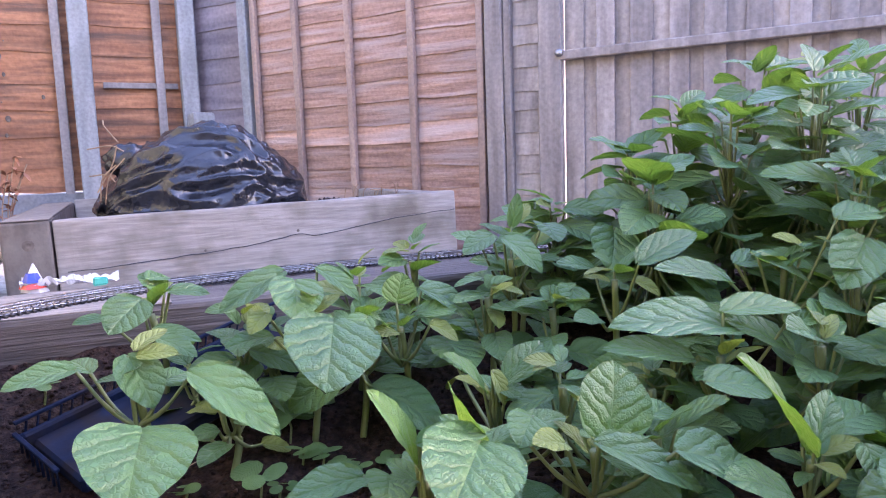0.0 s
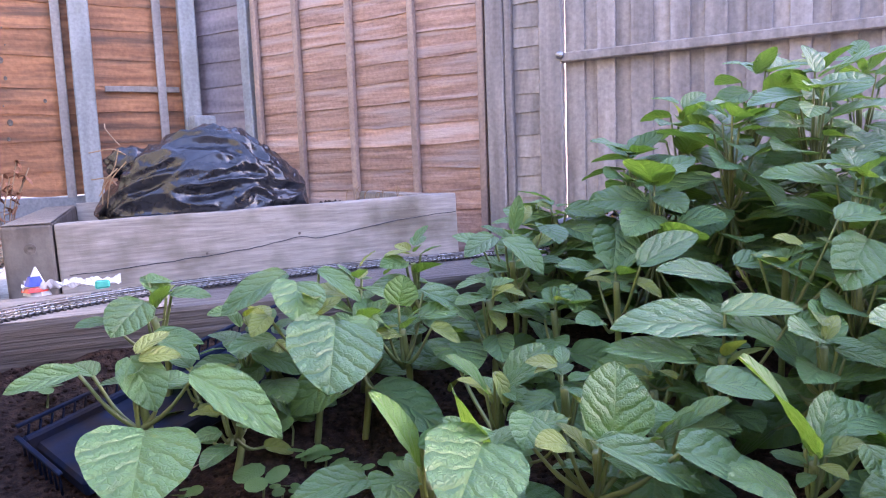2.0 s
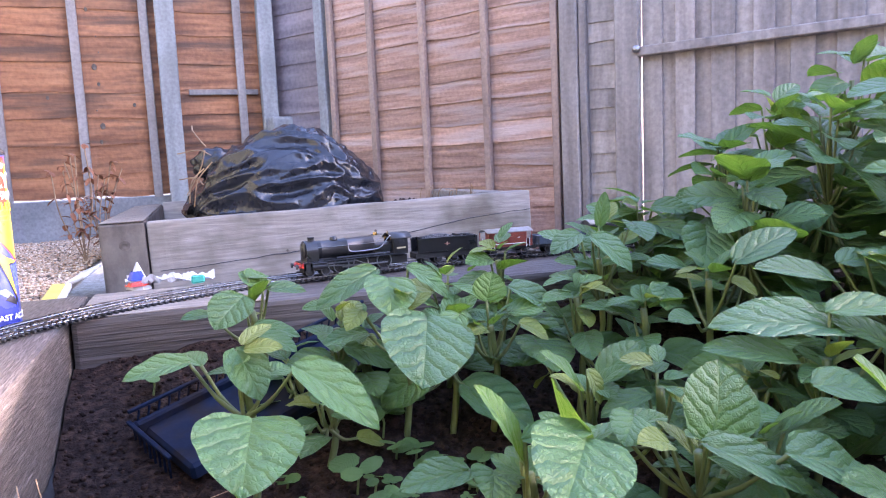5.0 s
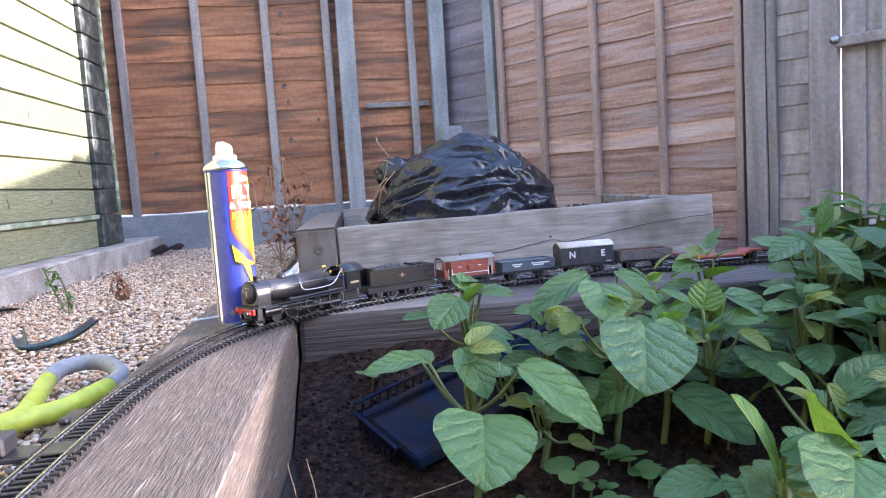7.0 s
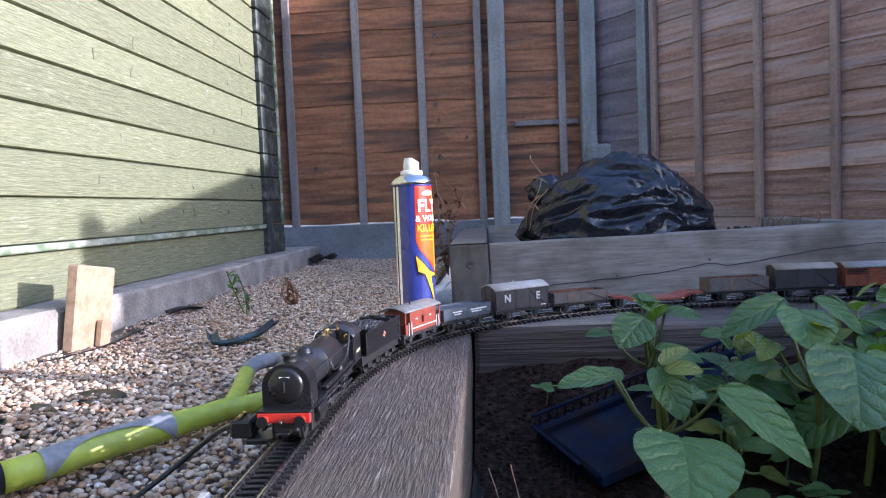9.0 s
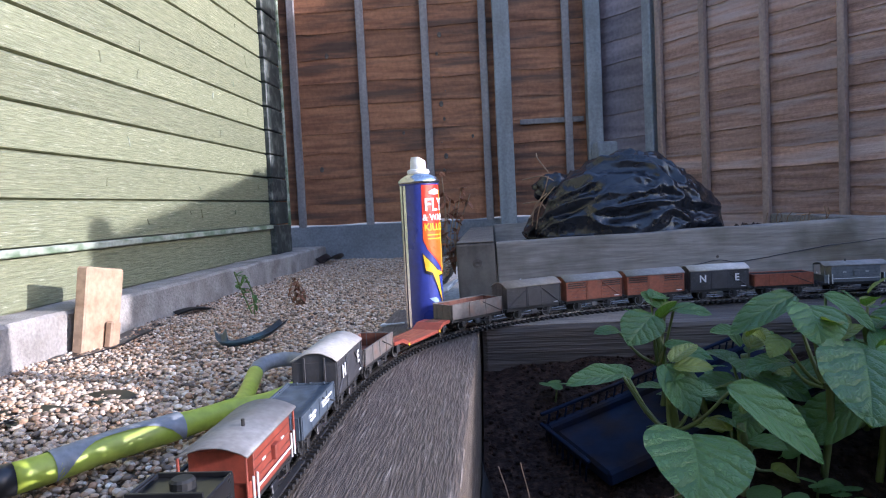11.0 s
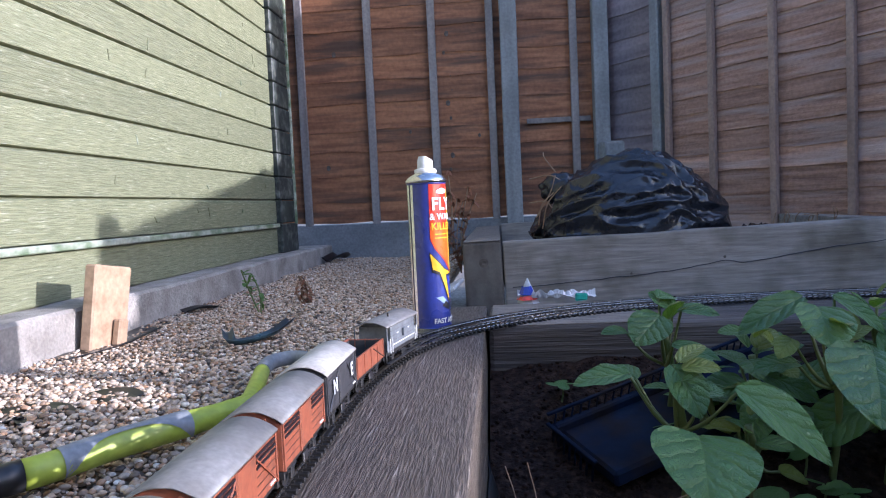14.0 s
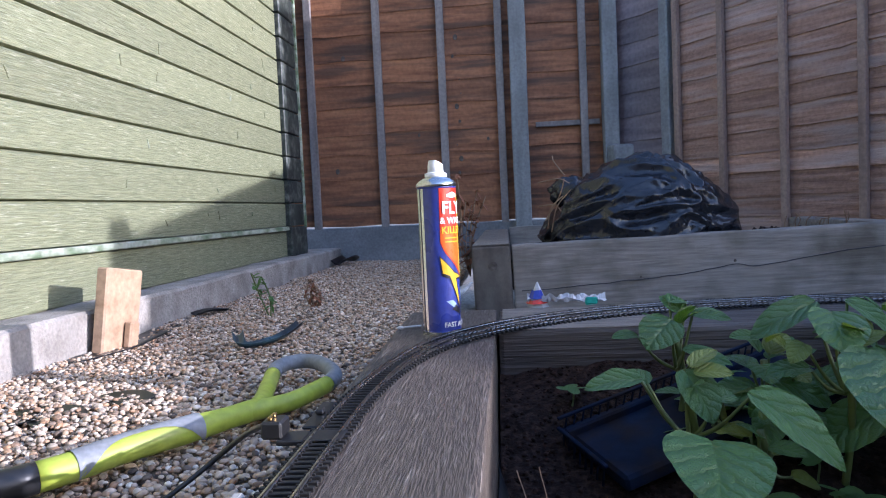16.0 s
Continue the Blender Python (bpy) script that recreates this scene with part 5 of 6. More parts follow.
def engine():
    th = empty("steam_locomotive")
    f = 0.078
    part("frame", box(-f + 0.002, f - 0.004, -0.0075, 0.0075, 0.006, 0.0165, 0.0006), LOCO_MATT, th)
    part("running_plate", box(-f + 0.004, f - 0.001, -0.0165, 0.0165, 0.0185, 0.0200, 0.0004), LOCO_BLACK, th)
    b = lathe([(0.0098, 0), (0.0118, 0.0006), (0.0120, 0.019), (0.0122, 0.0195), (0.0122, 0.0202), (0.0120, 0.0206), (0.0122, 0.055), (0.0126, 0.0553), (0.0126, 0.0562), (0.0124, 0.0566), (0.0130, 0.094)], 36)
    part("boiler", b, BOILER, th, "worn grey-black boiler", True).matrix_basis = pose(f - 0.010, 0, 0.0335, 0, -90, 0)
    b = bmesh.new()
    arch = [(-0.0152, 0.0200), (0.0152, 0.0200)] + [(0.0152 * math.cos(math.pi * k / 16), 0.0325 + 0.0142 * math.sin(math.pi * k / 16)) for k in range(17)]
    ring = [[b.verts.new((x, y, z)) for y, z in arch] for x in (f - 0.024, f - 0.0085)]
    for k in range(len(arch)):
        b.faces.new((ring[0][k], ring[0][(k + 1) % len(arch)], ring[1][(k + 1) % len(arch)], ring[1][k]))
    b.faces.new(ring[0])
    b.faces.new(ring[1][::-1])
    bmesh.ops.recalc_face_normals(b, faces=b.faces[:])
    part("smokebox_wrapper", b, LOCO_BLACK, th)
    part("smokebox_door", lathe([(0.0112, 0), (0.0110, 0.0010), (0.009, 0.0022), (0.004, 0.003), (0.0008, 0.0033)], 32), LOCO_BLACK, th, "", True).matrix_basis = pose(f - 0.0085, 0, 0.0335, 0, 90, 0)
    part("door_plate", box(f - 0.0068, f - 0.0058, -0.0032, 0.0032, 0.0385, 0.0395), WHITE, th, "white number plate bar")
    part("door_handle", box(f - 0.0058, f - 0.0050, -0.0004, 0.0004, 0.0300, 0.0365), STEEL, th)
    part("saddle", box(f - 0.026, f - 0.010, -0.0085, 0.0085, 0.0200, 0.0260, 0.0008), LOCO_MATT, th)
    part("chimney", lathe([(0.0052, 0), (0.0042, 0.0012), (0.0040, 0.0045), (0.0048, 0.0052), (0.0048, 0.0062), (0.0034, 0.0063)], 20), LOCO_MATT, th, "", True).location = (f - 0.019, 0, 0.0448)
    part("dome", lathe([(0.0062, 0), (0.0050, 0.0012), (0.0048, 0.003), (0.0036, 0.0044), (0.0010, 0.0050)], 20), LOCO_BLACK, th, "", True).location = (f - 0.050, 0, 0.0449)
    part("firebox", box(-0.052, -0.025, -0.0118, 0.0118, 0.0200, 0.0350, 0.0015), LOCO_BLACK, th)
    for x in (-0.034, -0.031):
        part("safety_valve", lathe([(0.0013, 0), (0.0013, 0.003), (0.0008, 0.0042)], 10), BRASS, th).location = (x, 0.0, 0.0462)
    part("whistle", rod((-0.049, 0.004, 0.046), (-0.049, 0.004, 0.051), 0.0007, None, 8), BRASS, th)
    for s in (-1, 1):
        y = s * 0.0166
        part("cab_side", box(-f + 0.004, -0.052, s * 0.0158 - 0.0005, s * 0.0158 + 0.0005, 0.0200, 0.0400, 0.0003), LOCO_BLACK, th)
        part("cab_window", box(-f + 0.010, -0.060, s * 0.0163 - 0.0003, s * 0.0163 + 0.0003, 0.0320, 0.0380, 0.0002), INK, th)
        part("cab_number", box(-f + 0.008, -0.0575, s * 0.0165 - 0.0002, s * 0.0165 + 0.0002, 0.0262, 0.0284), surface("cream_figures", (0.6, 0.52, 0.3), None, (20, 20, 20), 0.5), th, "cream running number bar")
        part("cab_front", box(-0.0525, -0.0515, min(s * 0.0118, s * 0.0155), max(s * 0.0118, s * 0.0155), 0.0200, 0.0420, 0.0003), LOCO_BLACK, th)
        part("spectacle", lathe([(0.0022, 0), (0.0022, 0.0004), (0.0017, 0.0006)], 14), BRASS, th).matrix_basis = pose(-0.0512, s * 0.0105, 0.0405, 0, 90, 0)
        part("handrail", rod((f - 0.014, s * 0.0130, 0.0375), (-0.050, s * 0.0138, 0.0375), 0.0004, None, 6), STEEL, th)
        pipe = smooth_line([(0.012, s * 0.0128, 0.0385), (0.012, s * 0.0145, 0.032), (0.006, s * 0.015, 0.0285), (-0.02, s * 0.015, 0.0285), (-0.034, s * 0.0145, 0.031), (-0.046, s * 0.0138, 0.043), (-0.050, s * 0.0120, 0.0452)], 6)
        part("feed_pipe", sweep(pipe, 0.0006, 6), STEEL, th, "silver pipe run")
        part("splasher", box(-0.048, 0.030, min(s * 0.0105, s * 0.0155), max(s * 0.0105, s * 0.0155), 0.0200, 0.0232, 0.001), LOCO_BLACK, th)
        cyl = rod((f - 0.034, s * 0.0145, 0.0135), (f - 0.014, s * 0.0145, 0.0135), 0.0046, None, 18)
        part("cylinder", merge(cyl, box(f - 0.034, f - 0.014, s * 0.0145 - 0.0042, s * 0.0145 + 0.0042, 0.0140, 0.0186, 0.0006)), LOCO_BLACK, th)
        part("slide_bar", box(0.006, f - 0.034, s * 0.0150 - 0.0006, s * 0.0150 + 0.0006, 0.0150, 0.0160, 0.0002), STEEL, th)
        part("connecting_rod", rod((f - 0.036, s * 0.0160, 0.0130), (-0.012, s * 0.0160, 0.0095), 0.0009, None, 6), STEEL, th)
        part("coupling_rod", box(-0.043, 0.023, s * 0.0148 - 0.0005, s * 0.0148 + 0.0005, 0.0085, 0.0105, 0.0003), STEEL, th)
        part("valve_gear", merge(rod((0.004, s * 0.0165, 0.0165), (-0.012, s * 0.0165, 0.0105), 0.0005, None, 6), rod((0.004, s * 0.0168, 0.0165), (f - 0.036, s * 0.0165, 0.0168), 0.0005, None, 6)), STEEL, th)
        bf = rod((f - 0.001, s * 0.0115, 0.0150), (f + 0.005, s * 0.0115, 0.0150), 0.0013, None, 12)
        part("buffer", rod((f + 0.0045, s * 0.0115, 0.0150), (f + 0.0058, s * 0.0115, 0.0150), 0.0034, bf, 18), LOCO_BLACK, th)
        part("buffer_shank", rod((f - 0.0005, s * 0.0115, 0.0150), (f + 0.0025, s * 0.0115, 0.0150), 0.0024, None, 14), BUFFER_RED, th)
        part("front_step", box(f - 0.012, f - 0.006, s * 0.0150 - 0.001, s * 0.0150 + 0.001, 0.0060, 0.0185, 0.0003), LOCO_MATT, th)
    part("cab_roof", curved_roof(0.031, 0.0315, 0.0400, 0.0075, 0.0006, 0.0008), BOILER, th, smooth=True).location = (-0.0645, 0, 0)
    part("buffer_beam", box(f - 0.003, f - 0.0005, -0.0165, 0.0165, 0.0125, 0.0185, 0.0004), BUFFER_RED, th, "red buffer beam")
    part("front_hook", box(f - 0.0005, f + 0.005, -0.0008, 0.0008, 0.0135, 0.0155, 0.0003), STEEL, th)
    part("front_coupling", box(f - 0.006, f + 0.003, -0.004, 0.004, 0.0060, 0.0075, 0.0004), BLACK_PLASTIC, th)
    for x in (f - 0.034, f - 0.013):
        wheelset(th, x, 0.0060, name="bogie_wheelset")
    drivers = [wheelset(th, x, 0.0112, 12, "driving_wheelset") for x in (0.022, -0.006, -0.040)]
    tagged(th, "black model steam locomotive with red buffer beam", "model locomotive", "train of model wagons")
    return th, drivers


def tender():
    th = empty("coal_tender")
    h = 0.047
    part("frame", box(-h, h, -0.0130, 0.0130, 0.0085, 0.0170, 0.0005), LOCO_MATT, th)
    for s in (-1, 1):
        part("side", box(-h, h - 0.003, s * 0.0155 - 0.0005, s * 0.0155 + 0.0005, 0.0165, 0.0360, 0.0004), LOCO_BLACK, th)
        part("flare", box(-h + 0.002, h - 0.006, s * 0.0160 - 0.0007, s * 0.0160 + 0.0007, 0.0355, 0.0372, 0.0005), LOCO_BLACK, th)
        part("crest", merge(box(-0.004, 0.004, s * 0.0161 - 0.0002, s * 0.0161 + 0.0002, 0.0268, 0.0278), box(-0.001, 0.001, s * 0.0161 - 0.0002, s * 0.0161 + 0.0002, 0.0250, 0.0298)), surface("crest_cream", (0.55, 0.42, 0.3), (0.4, 0.08, 0.05), (400, 400, 400), 0.5), th, "small cream and red crest")
        part("rivet_line", box(-h + 0.002, h - 0.004, s * 0.0161 - 0.0001, s * 0.0161 + 0.0001, 0.0178, 0.0181), BOILER, th)
        for x in (-0.032, -0.012, 0.012, 0.032):
            part("axlebox", box(x - 0.004, x + 0.004, s * 0.0128 - 0.0012, s * 0.0128 + 0.0012, 0.0045, 0.0088, 0.0005), LOCO_MATT, th)
    part("end", box(-h - 0.0005, -h + 0.0005, -0.0155, 0.0155, 0.0165, 0.0365, 0.0003), LOCO_BLACK, th)
    part("tank_top", box(-h + 0.001, -0.020, -0.0150, 0.0150, 0.0335, 0.0345), LOCO_BLACK, th)
    part("filler", lathe([(0.005, 0), (0.005, 0.003), (0.004, 0.004)], 16), LOCO_MATT, th).location = (-0.036, 0, 0.0345)
    part("front_plate", box(h - 0.012, h - 0.011, -0.0150, 0.0150, 0.0165, 0.0380, 0.0003), LOCO_BLACK, th)
    part("bulkhead", box(-0.021, -0.020, -0.0150, 0.0150, 0.0165, 0.0390, 0.0003), LOCO_BLACK, th)
    b = bmesh.new()
    bmesh.ops.create_grid(b, x_segments=46, y_segments=28, size=1)
    for v in b.verts:
        x, y = v.co.x, v.co.y
        v.co = Vector((0.0075 + x * 0.0275, y * 0.0148, 0.0345 + 0.0060 * (1 - x * x) * (1 - y * y) + 0.0022 * noise.noise(Vector((x * 14, y * 9, 0))) + 0.001 * noise.noise(Vector((x * 40, y * 26, 0)))))
    part("coal_load", b, COAL, th, "heaped coal")
    for x in (-0.032, -0.012, 0.012, 0.032):
        wheelset(th, x, 0.0064)
    for y in (-0.0115, 0.0115):
        part("buffer", rod((-h, y, 0.0140), (-h - 0.005, y, 0.0140), 0.0022, None, 12), LOCO_BLACK, th)
    part("coupling", box(-h - 0.008, -h, -0.003, 0.003, 0.0075, 0.0087, 0.0003), BLACK_PLASTIC, th)
    part("drawbar", box(h - 0.004, h + 0.010, -0.002, 0.002, 0.0085, 0.0095, 0.0003), BLACK_PLASTIC, th)
    return tagged(th, "black coal tender heaped with coal and a small crest", "tender", "train of model wagons")


loco, driving = engine()
# each vehicle with the distance of its middle behind the train's front
TRAIN = [(loco, 0.084, 0.10), (tender(), 0.218, 0.06),
         (brake_van("brake_van", "red-brown brake van with white handrails", VAN_RED, ROOF_GREY), 0.318, 0.05),
         (open_wagon("open_wagon", "blue-grey sheeted open wagon with white lettering", 0.0385, 0.0125, WAGON_BLUE, WAGON_BLUE, marks=True, load=WAGON_BLUE), 0.4045, 0.042),
         (covered_van("goods_van", "dark grey goods van with white roof and letters", 0.0385, 0.0235, VAN_GREY, ROOF_WHITE, "NE"), 0.4925, 0.042),
         (open_wagon("open_wagon", "grey open wagon with rusty inside", 0.0385, 0.0130, WAGON_GREY, RUST), 0.5805, 0.042),
         (lowmac("flat_wagon", "low red flat wagon with sloping ends"), 0.692, 0.10),
         (open_wagon("open_wagon", "pale grey steel mineral wagon with rusty inside", 0.040, 0.0165, WAGON_GREY, RUST, ribs=3), 0.805, 0.046),
         (covered_van("goods_van", "dark grey goods van with dusty tan rounded roof", 0.0395, 0.0240, VAN_GREY, ROOF_TAN), 0.895, 0.044),
         (covered_van("cattle_van", "brown slatted cattle van with grey roof", 0.0395, 0.0235, VAN_BROWN, ROOF_GREY, None, True), 0.985, 0.044),
         (covered_van("goods_van", "red-brown ventilated van with grey roof", 0.0395, 0.0235, VAN_BROWN, ROOF_GREY, None, True, 0.042, False), 1.074, 0.044),
         (covered_van("goods_van", "dark grey goods van with pale roof and letters", 0.0395, 0.0240, VAN_GREY, ROOF_WHITE, "NE"), 1.163, 0.044),
         (open_wagon("open_wagon", "red-brown open wagon with dark inside", 0.0385, 0.0150, VAN_BROWN, VAN_GREY), 1.250, 0.042),
         (brake_van("brake_van", "pale grey brake van with end verandas", BRAKE_GREY, ROOF_GREY, 0.044), 1.343, 0.055)]
FRONT_T = [0.0, 5.5, 6.25, 7.0, 9.0, 11.5, 12.0, 12.5, 13.0, 13.5, 14.0, 14.5, 15.0, 15.8, 16.0]
FRONT_U = [1.53, 0.557, 0.423, 0.291, -0.061, -0.567, -0.690, -0.808, -0.928, -1.050, -1.173, -1.292, -1.408, -1.580, -1.628]


def front(t):
    """How far up the line from the straight's end the train's front is at t seconds."""
    i = max(0, min(len(FRONT_T) - 2, int(np.searchsorted(FRONT_T, t)) - 1))
    sl = [(FRONT_U[k + 1] - FRONT_U[k]) / (FRONT_T[k + 1] - FRONT_T[k]) for k in range(len(FRONT_T) - 1)]
    m = [sl[0]] + [(a + b) / 2 for a, b in zip(sl, sl[1:])] + [sl[-1]]
    h = FRONT_T[i + 1] - FRONT_T[i]
    q = (t - FRONT_T[i]) / h
    return ((2 * q ** 3 - 3 * q * q + 1) * FRONT_U[i] + (q ** 3 - 2 * q * q + q) * h * m[i] + (3 * q * q - 2 * q ** 3) * FRONT_U[i + 1] + (q ** 3 - q * q) * h * m[i + 1])


# ---- potato plants ----
def leaf_mesh(seed):
    b = bmesh.new()
    ny, nx = 16, 12
    rows = []
    for j in range(ny + 1):
        t = j / ny
        w = 0.5 * (math.sin(math.pi * min(1, t ** 0.80)) ** (0.52 + 0.12 * t)) * (1.0 if t < 0.999 else 0)
        if j == 0:
            w = 0.03
        row = []
        for i in range(nx + 1):
            u = 2 * i / nx - 1
            x = u * w * (1 + 0.05 * noise.noise(Vector((seed * 3.3 + u, t * 6, 0))))
            y = t - 0.05 * abs(u) * (1 - t) * (1 if t < 0.15 else 0.4)
            z = 0.11 * abs(u) ** 1.3 * w * 2 * (1 - 0.5 * t)
            z += 0.05 * math.sin(t * 2.4) - (0.16 + 0.05 * math.sin(seed)) * t * t
            vein = math.sin((t * 1.0 + abs(u) * -0.22) * 2 * math.pi * 5.5)
            z += 0.0035 * vein * min(1, abs(u) * 3) * (1 - t * 0.6)
            z += 0.035 * abs(u) ** 3 * noise.noise(Vector((u * 1.2, t * 5.0, seed * 9.0 + 3)))
            z += 0.022 * noise.noise(Vector((u * 2.2, t * 4.2, seed * 5.0))) + 0.03 * u * noise.noise(Vector((seed * 2.0, t * 2, 1)))
            row.append(b.verts.new((x, y, z)))
        rows.append(row)
    for a, c in zip(rows, rows[1:]):
        for i in range(nx):
            b.faces.new((a[i], a[i + 1], c[i + 1], c[i]))
    bmesh.ops.remove_doubles(b, verts=b.verts[:], dist=0.004)
    me = bpy.data.meshes.new("leaf")
    b.to_mesh(me)
    b.free()
    me.materials.append(LEAF)
    me.polygons.foreach_set("use_smooth", [True] * len(me.polygons))
    return me


LEAVES = [leaf_mesh(k) for k in range(7)]
YOUNG_LEAVES = []
for k in (0, 2, 5):
    YOUNG_LEAVES.append(LEAVES[k].copy())
    YOUNG_LEAVES[-1].materials[0] = YOUNG
leaf_no = [0]


def leaf(p, base, tip, width, up=(0.1, -0.45, 0.9)):
    """One leaf from its stalk end to its tip, on the plant p."""
    base, tip = Vector(base), Vector(tip)
    y = tip - base
    if y.length < 1.0 * width:
        y += (Vector((-0.03, 0.0, 0.14)) - tip).normalized() * math.sqrt((1.0 * width) ** 2 - y.length_squared)
    n = Vector(up).normalized()
    x = y.cross(n)
    if x.length < 1e-5:
        x = Vector((1, 0, 0))
    x.normalize()
    z = x.cross(y).normalized()
    ln = y.length
    wd = max(width, ln * 0.45)
    yn = y.normalized()
    m = Matrix((x * wd, yn * ln, z * (0.5 * (ln + wd)))).transposed().to_4x4()
    m.translation = base - p.location
    leaf_no[0] += 1
    k = leaf_no[0]
    ob = piece("leaf", YOUNG_LEAVES[k % 3] if k % 3 == 1 and ln < 0.036 else LEAVES[k % 7 if k % 2 else (k // 2) % 7], p, m)
    return ob


def plant(x, y, label="leafy green potato plant in dark compost"):
    p = empty("potato_plant", x, y, soil_height(x, y) - 0.004)
    return tagged(p, label, "potato plant", "potato plants")


def stalks(p, crown):
    """The main stem up to the crown, and a stalk from it to every leaf."""
    c = Vector(crown) - p.location
    part("main_stem", sweep(smooth_line([(0, 0, 0), c * 0.5 + Vector((0.008, 0.004, 0)), c], 5), 0.0034, 7), STEM, p, smooth=True)
    for ob in [o for o in p.children if o.name.startswith("leaf")]:
        e = ob.matrix_basis.translation
        if (e - c).length > 0.008:
            k = c * 0.75 + Vector((0, 0, -0.01))
            part("leaf_stalk", sweep(smooth_line([k, (k + e) / 2 + Vector((0, 0, -0.006)), e], 4), [0.0019] * 5 + [0.0014] * 4, 5), STEM, p, smooth=True)


def crown_leaves(p, crown, count, size, seed):
    """Small young leaflets packed round the growing tip."""
    r = random.Random(seed)
    c = Vector(crown)
    for i in range(count):
        a = i * 2.4 + r.uniform(-0.4, 0.4)
        el = r.uniform(-0.1, 0.9)
        d = Vector((math.cos(a) * math.cos(el), math.sin(a) * math.cos(el), math.sin(el)))
        ln = size * r.uniform(0.7, 1.25)
        b = c + d * 0.006 + Vector((0, 0, r.uniform(-0.012, 0.016)))
        leaf(p, b, b + d * ln, ln * r.uniform(0.5, 0.68), (r.uniform(-0.4, 0.4), r.uniform(-0.6, 0.1), 1))


def wild_plant(x, y, top, reach, count, seed, size=0.082):
    r = random.Random(seed)
    p = plant(x, y)
    z0 = p.location.z
    for i in range(count):
        q = (i + 0.5) / count
        z = z0 + (top - z0) * (0.28 + 0.72 * q)
        a = i * 2.4 + r.uniform(-0.5, 0.5)
        out = reach * (1.1 - 0.75 * q) * r.uniform(0.35, 1.0)
        b = Vector((x + math.cos(a) * out * 0.55, y + math.sin(a) * out * 0.55, z))
        ln = size * r.uniform(0.65, 1.15) * (1 - 0.35 * q)
        el = r.uniform(-0.75, 0.15) + 0.5 * q
        t = b + Vector((math.cos(a + r.uniform(-0.5, 0.5)) * math.cos(el), math.sin(a) * math.cos(el), math.sin(el))) * ln
        leaf(p, b, t, ln * r.uniform(0.62, 0.8), (r.uniform(-0.4, 0.4), r.uniform(-0.7, 0.1), 1))
    stalks(p, (x, y, z0 + (top - z0) * 0.9))
    crown_leaves(p, (x, y, top - 0.004), 5, size * 0.42, seed + 7)
    return p


p = plant(0.006, 0.560)
leaf(p, (0.006, 0.500, -0.032), (-0.003, 0.480, -0.068), 0.073)
leaf(p, (0.042, 0.520, -0.004), (0.100, 0.490, -0.046), 0.043)
leaf(p, (-0.034, 0.550, 0.003), (-0.079, 0.540, 0.001), 0.023)
leaf(p, (0.001, 0.550, 0.008), (0.016, 0.520, -0.022), 0.035)
leaf(p, (-0.025, 0.570, -0.006), (-0.040, 0.600, -0.000), 0.021)
leaf(p, (0.024, 0.550, -0.015), (0.042, 0.560, -0.012), 0.019)
stalks(p, (0.002, 0.548, -0.004))
crown_leaves(p, (0.002, 0.548, -0.004), 4, 0.026, 700)
p = plant(0.154, 0.622)
leaf(p, (0.163, 0.570, 0.011), (0.152, 0.550, -0.041), 0.079)
leaf(p, (0.143, 0.620, 0.040), (0.141, 0.600, 0.012), 0.048)
leaf(p, (0.137, 0.640, 0.046), (0.075, 0.620, 0.022), 0.031)
leaf(p, (0.175, 0.660, 0.043), (0.213, 0.640, 0.014), 0.028)
leaf(p, (0.116, 0.600, -0.004), (0.075, 0.580, 0.000), 0.017)
leaf(p, (0.112, 0.600, 0.017), (0.094, 0.580, 0.008), 0.019)
stalks(p, (0.15, 0.61, 0.012))
crown_leaves(p, (0.15, 0.61, 0.012), 7, 0.026, 701)
p = plant(0.028, 0.692)
leaf(p, (0.038, 0.700, 0.030), (0.017, 0.710, 0.048), 0.027)
leaf(p, (0.016, 0.660, 0.030), (-0.012, 0.640, 0.009), 0.041)
leaf(p, (0.041, 0.680, 0.032), (0.075, 0.670, 0.030), 0.021)
leaf(p, (0.023, 0.640, 0.006), (0.060, 0.620, -0.002), 0.019)
leaf(p, (0.026, 0.620, 0.002), (0.054, 0.600, -0.010), 0.021)
leaf(p, (-0.012, 0.680, 0.012), (-0.038, 0.660, 0.018), 0.011)
leaf(p, (0.024, 0.700, 0.042), (0.045, 0.720, 0.043), 0.022)
stalks(p, (0.024, 0.68, 0.012))
crown_leaves(p, (0.024, 0.68, 0.012), 7, 0.026, 702)
p = plant(0.154, 0.364)
leaf(p, (0.144, 0.350, -0.030), (0.116, 0.340, 0.023), 0.028)
leaf(p, (0.180, 0.360, -0.023), (0.184, 0.370, 0.003), 0.046)
leaf(p, (0.175, 0.330, -0.015), (0.147, 0.300, -0.031), 0.057)
leaf(p, (0.142, 0.340, -0.013), (0.183, 0.330, -0.008), 0.014)
leaf(p, (0.115, 0.360, -0.034), (0.070, 0.340, -0.025), 0.018)
leaf(p, (0.135, 0.370, -0.042), (0.127, 0.350, -0.047), 0.029)
stalks(p, (0.15, 0.352, -0.04))
crown_leaves(p, (0.15, 0.352, -0.04), 7, 0.026, 703)
p = plant(0.269, 0.357)
leaf(p, (0.272, 0.340, -0.037), (0.289, 0.350, 0.010), 0.051)
leaf(p, (0.249, 0.320, -0.028), (0.305, 0.290, -0.056), 0.030)
leaf(p, (0.228, 0.360, -0.020), (0.207, 0.340, -0.027), 0.028)
leaf(p, (0.225, 0.370, -0.034), (0.261, 0.370, -0.027), 0.022)
leaf(p, (0.239, 0.340, -0.033), (0.212, 0.330, -0.021), 0.020)
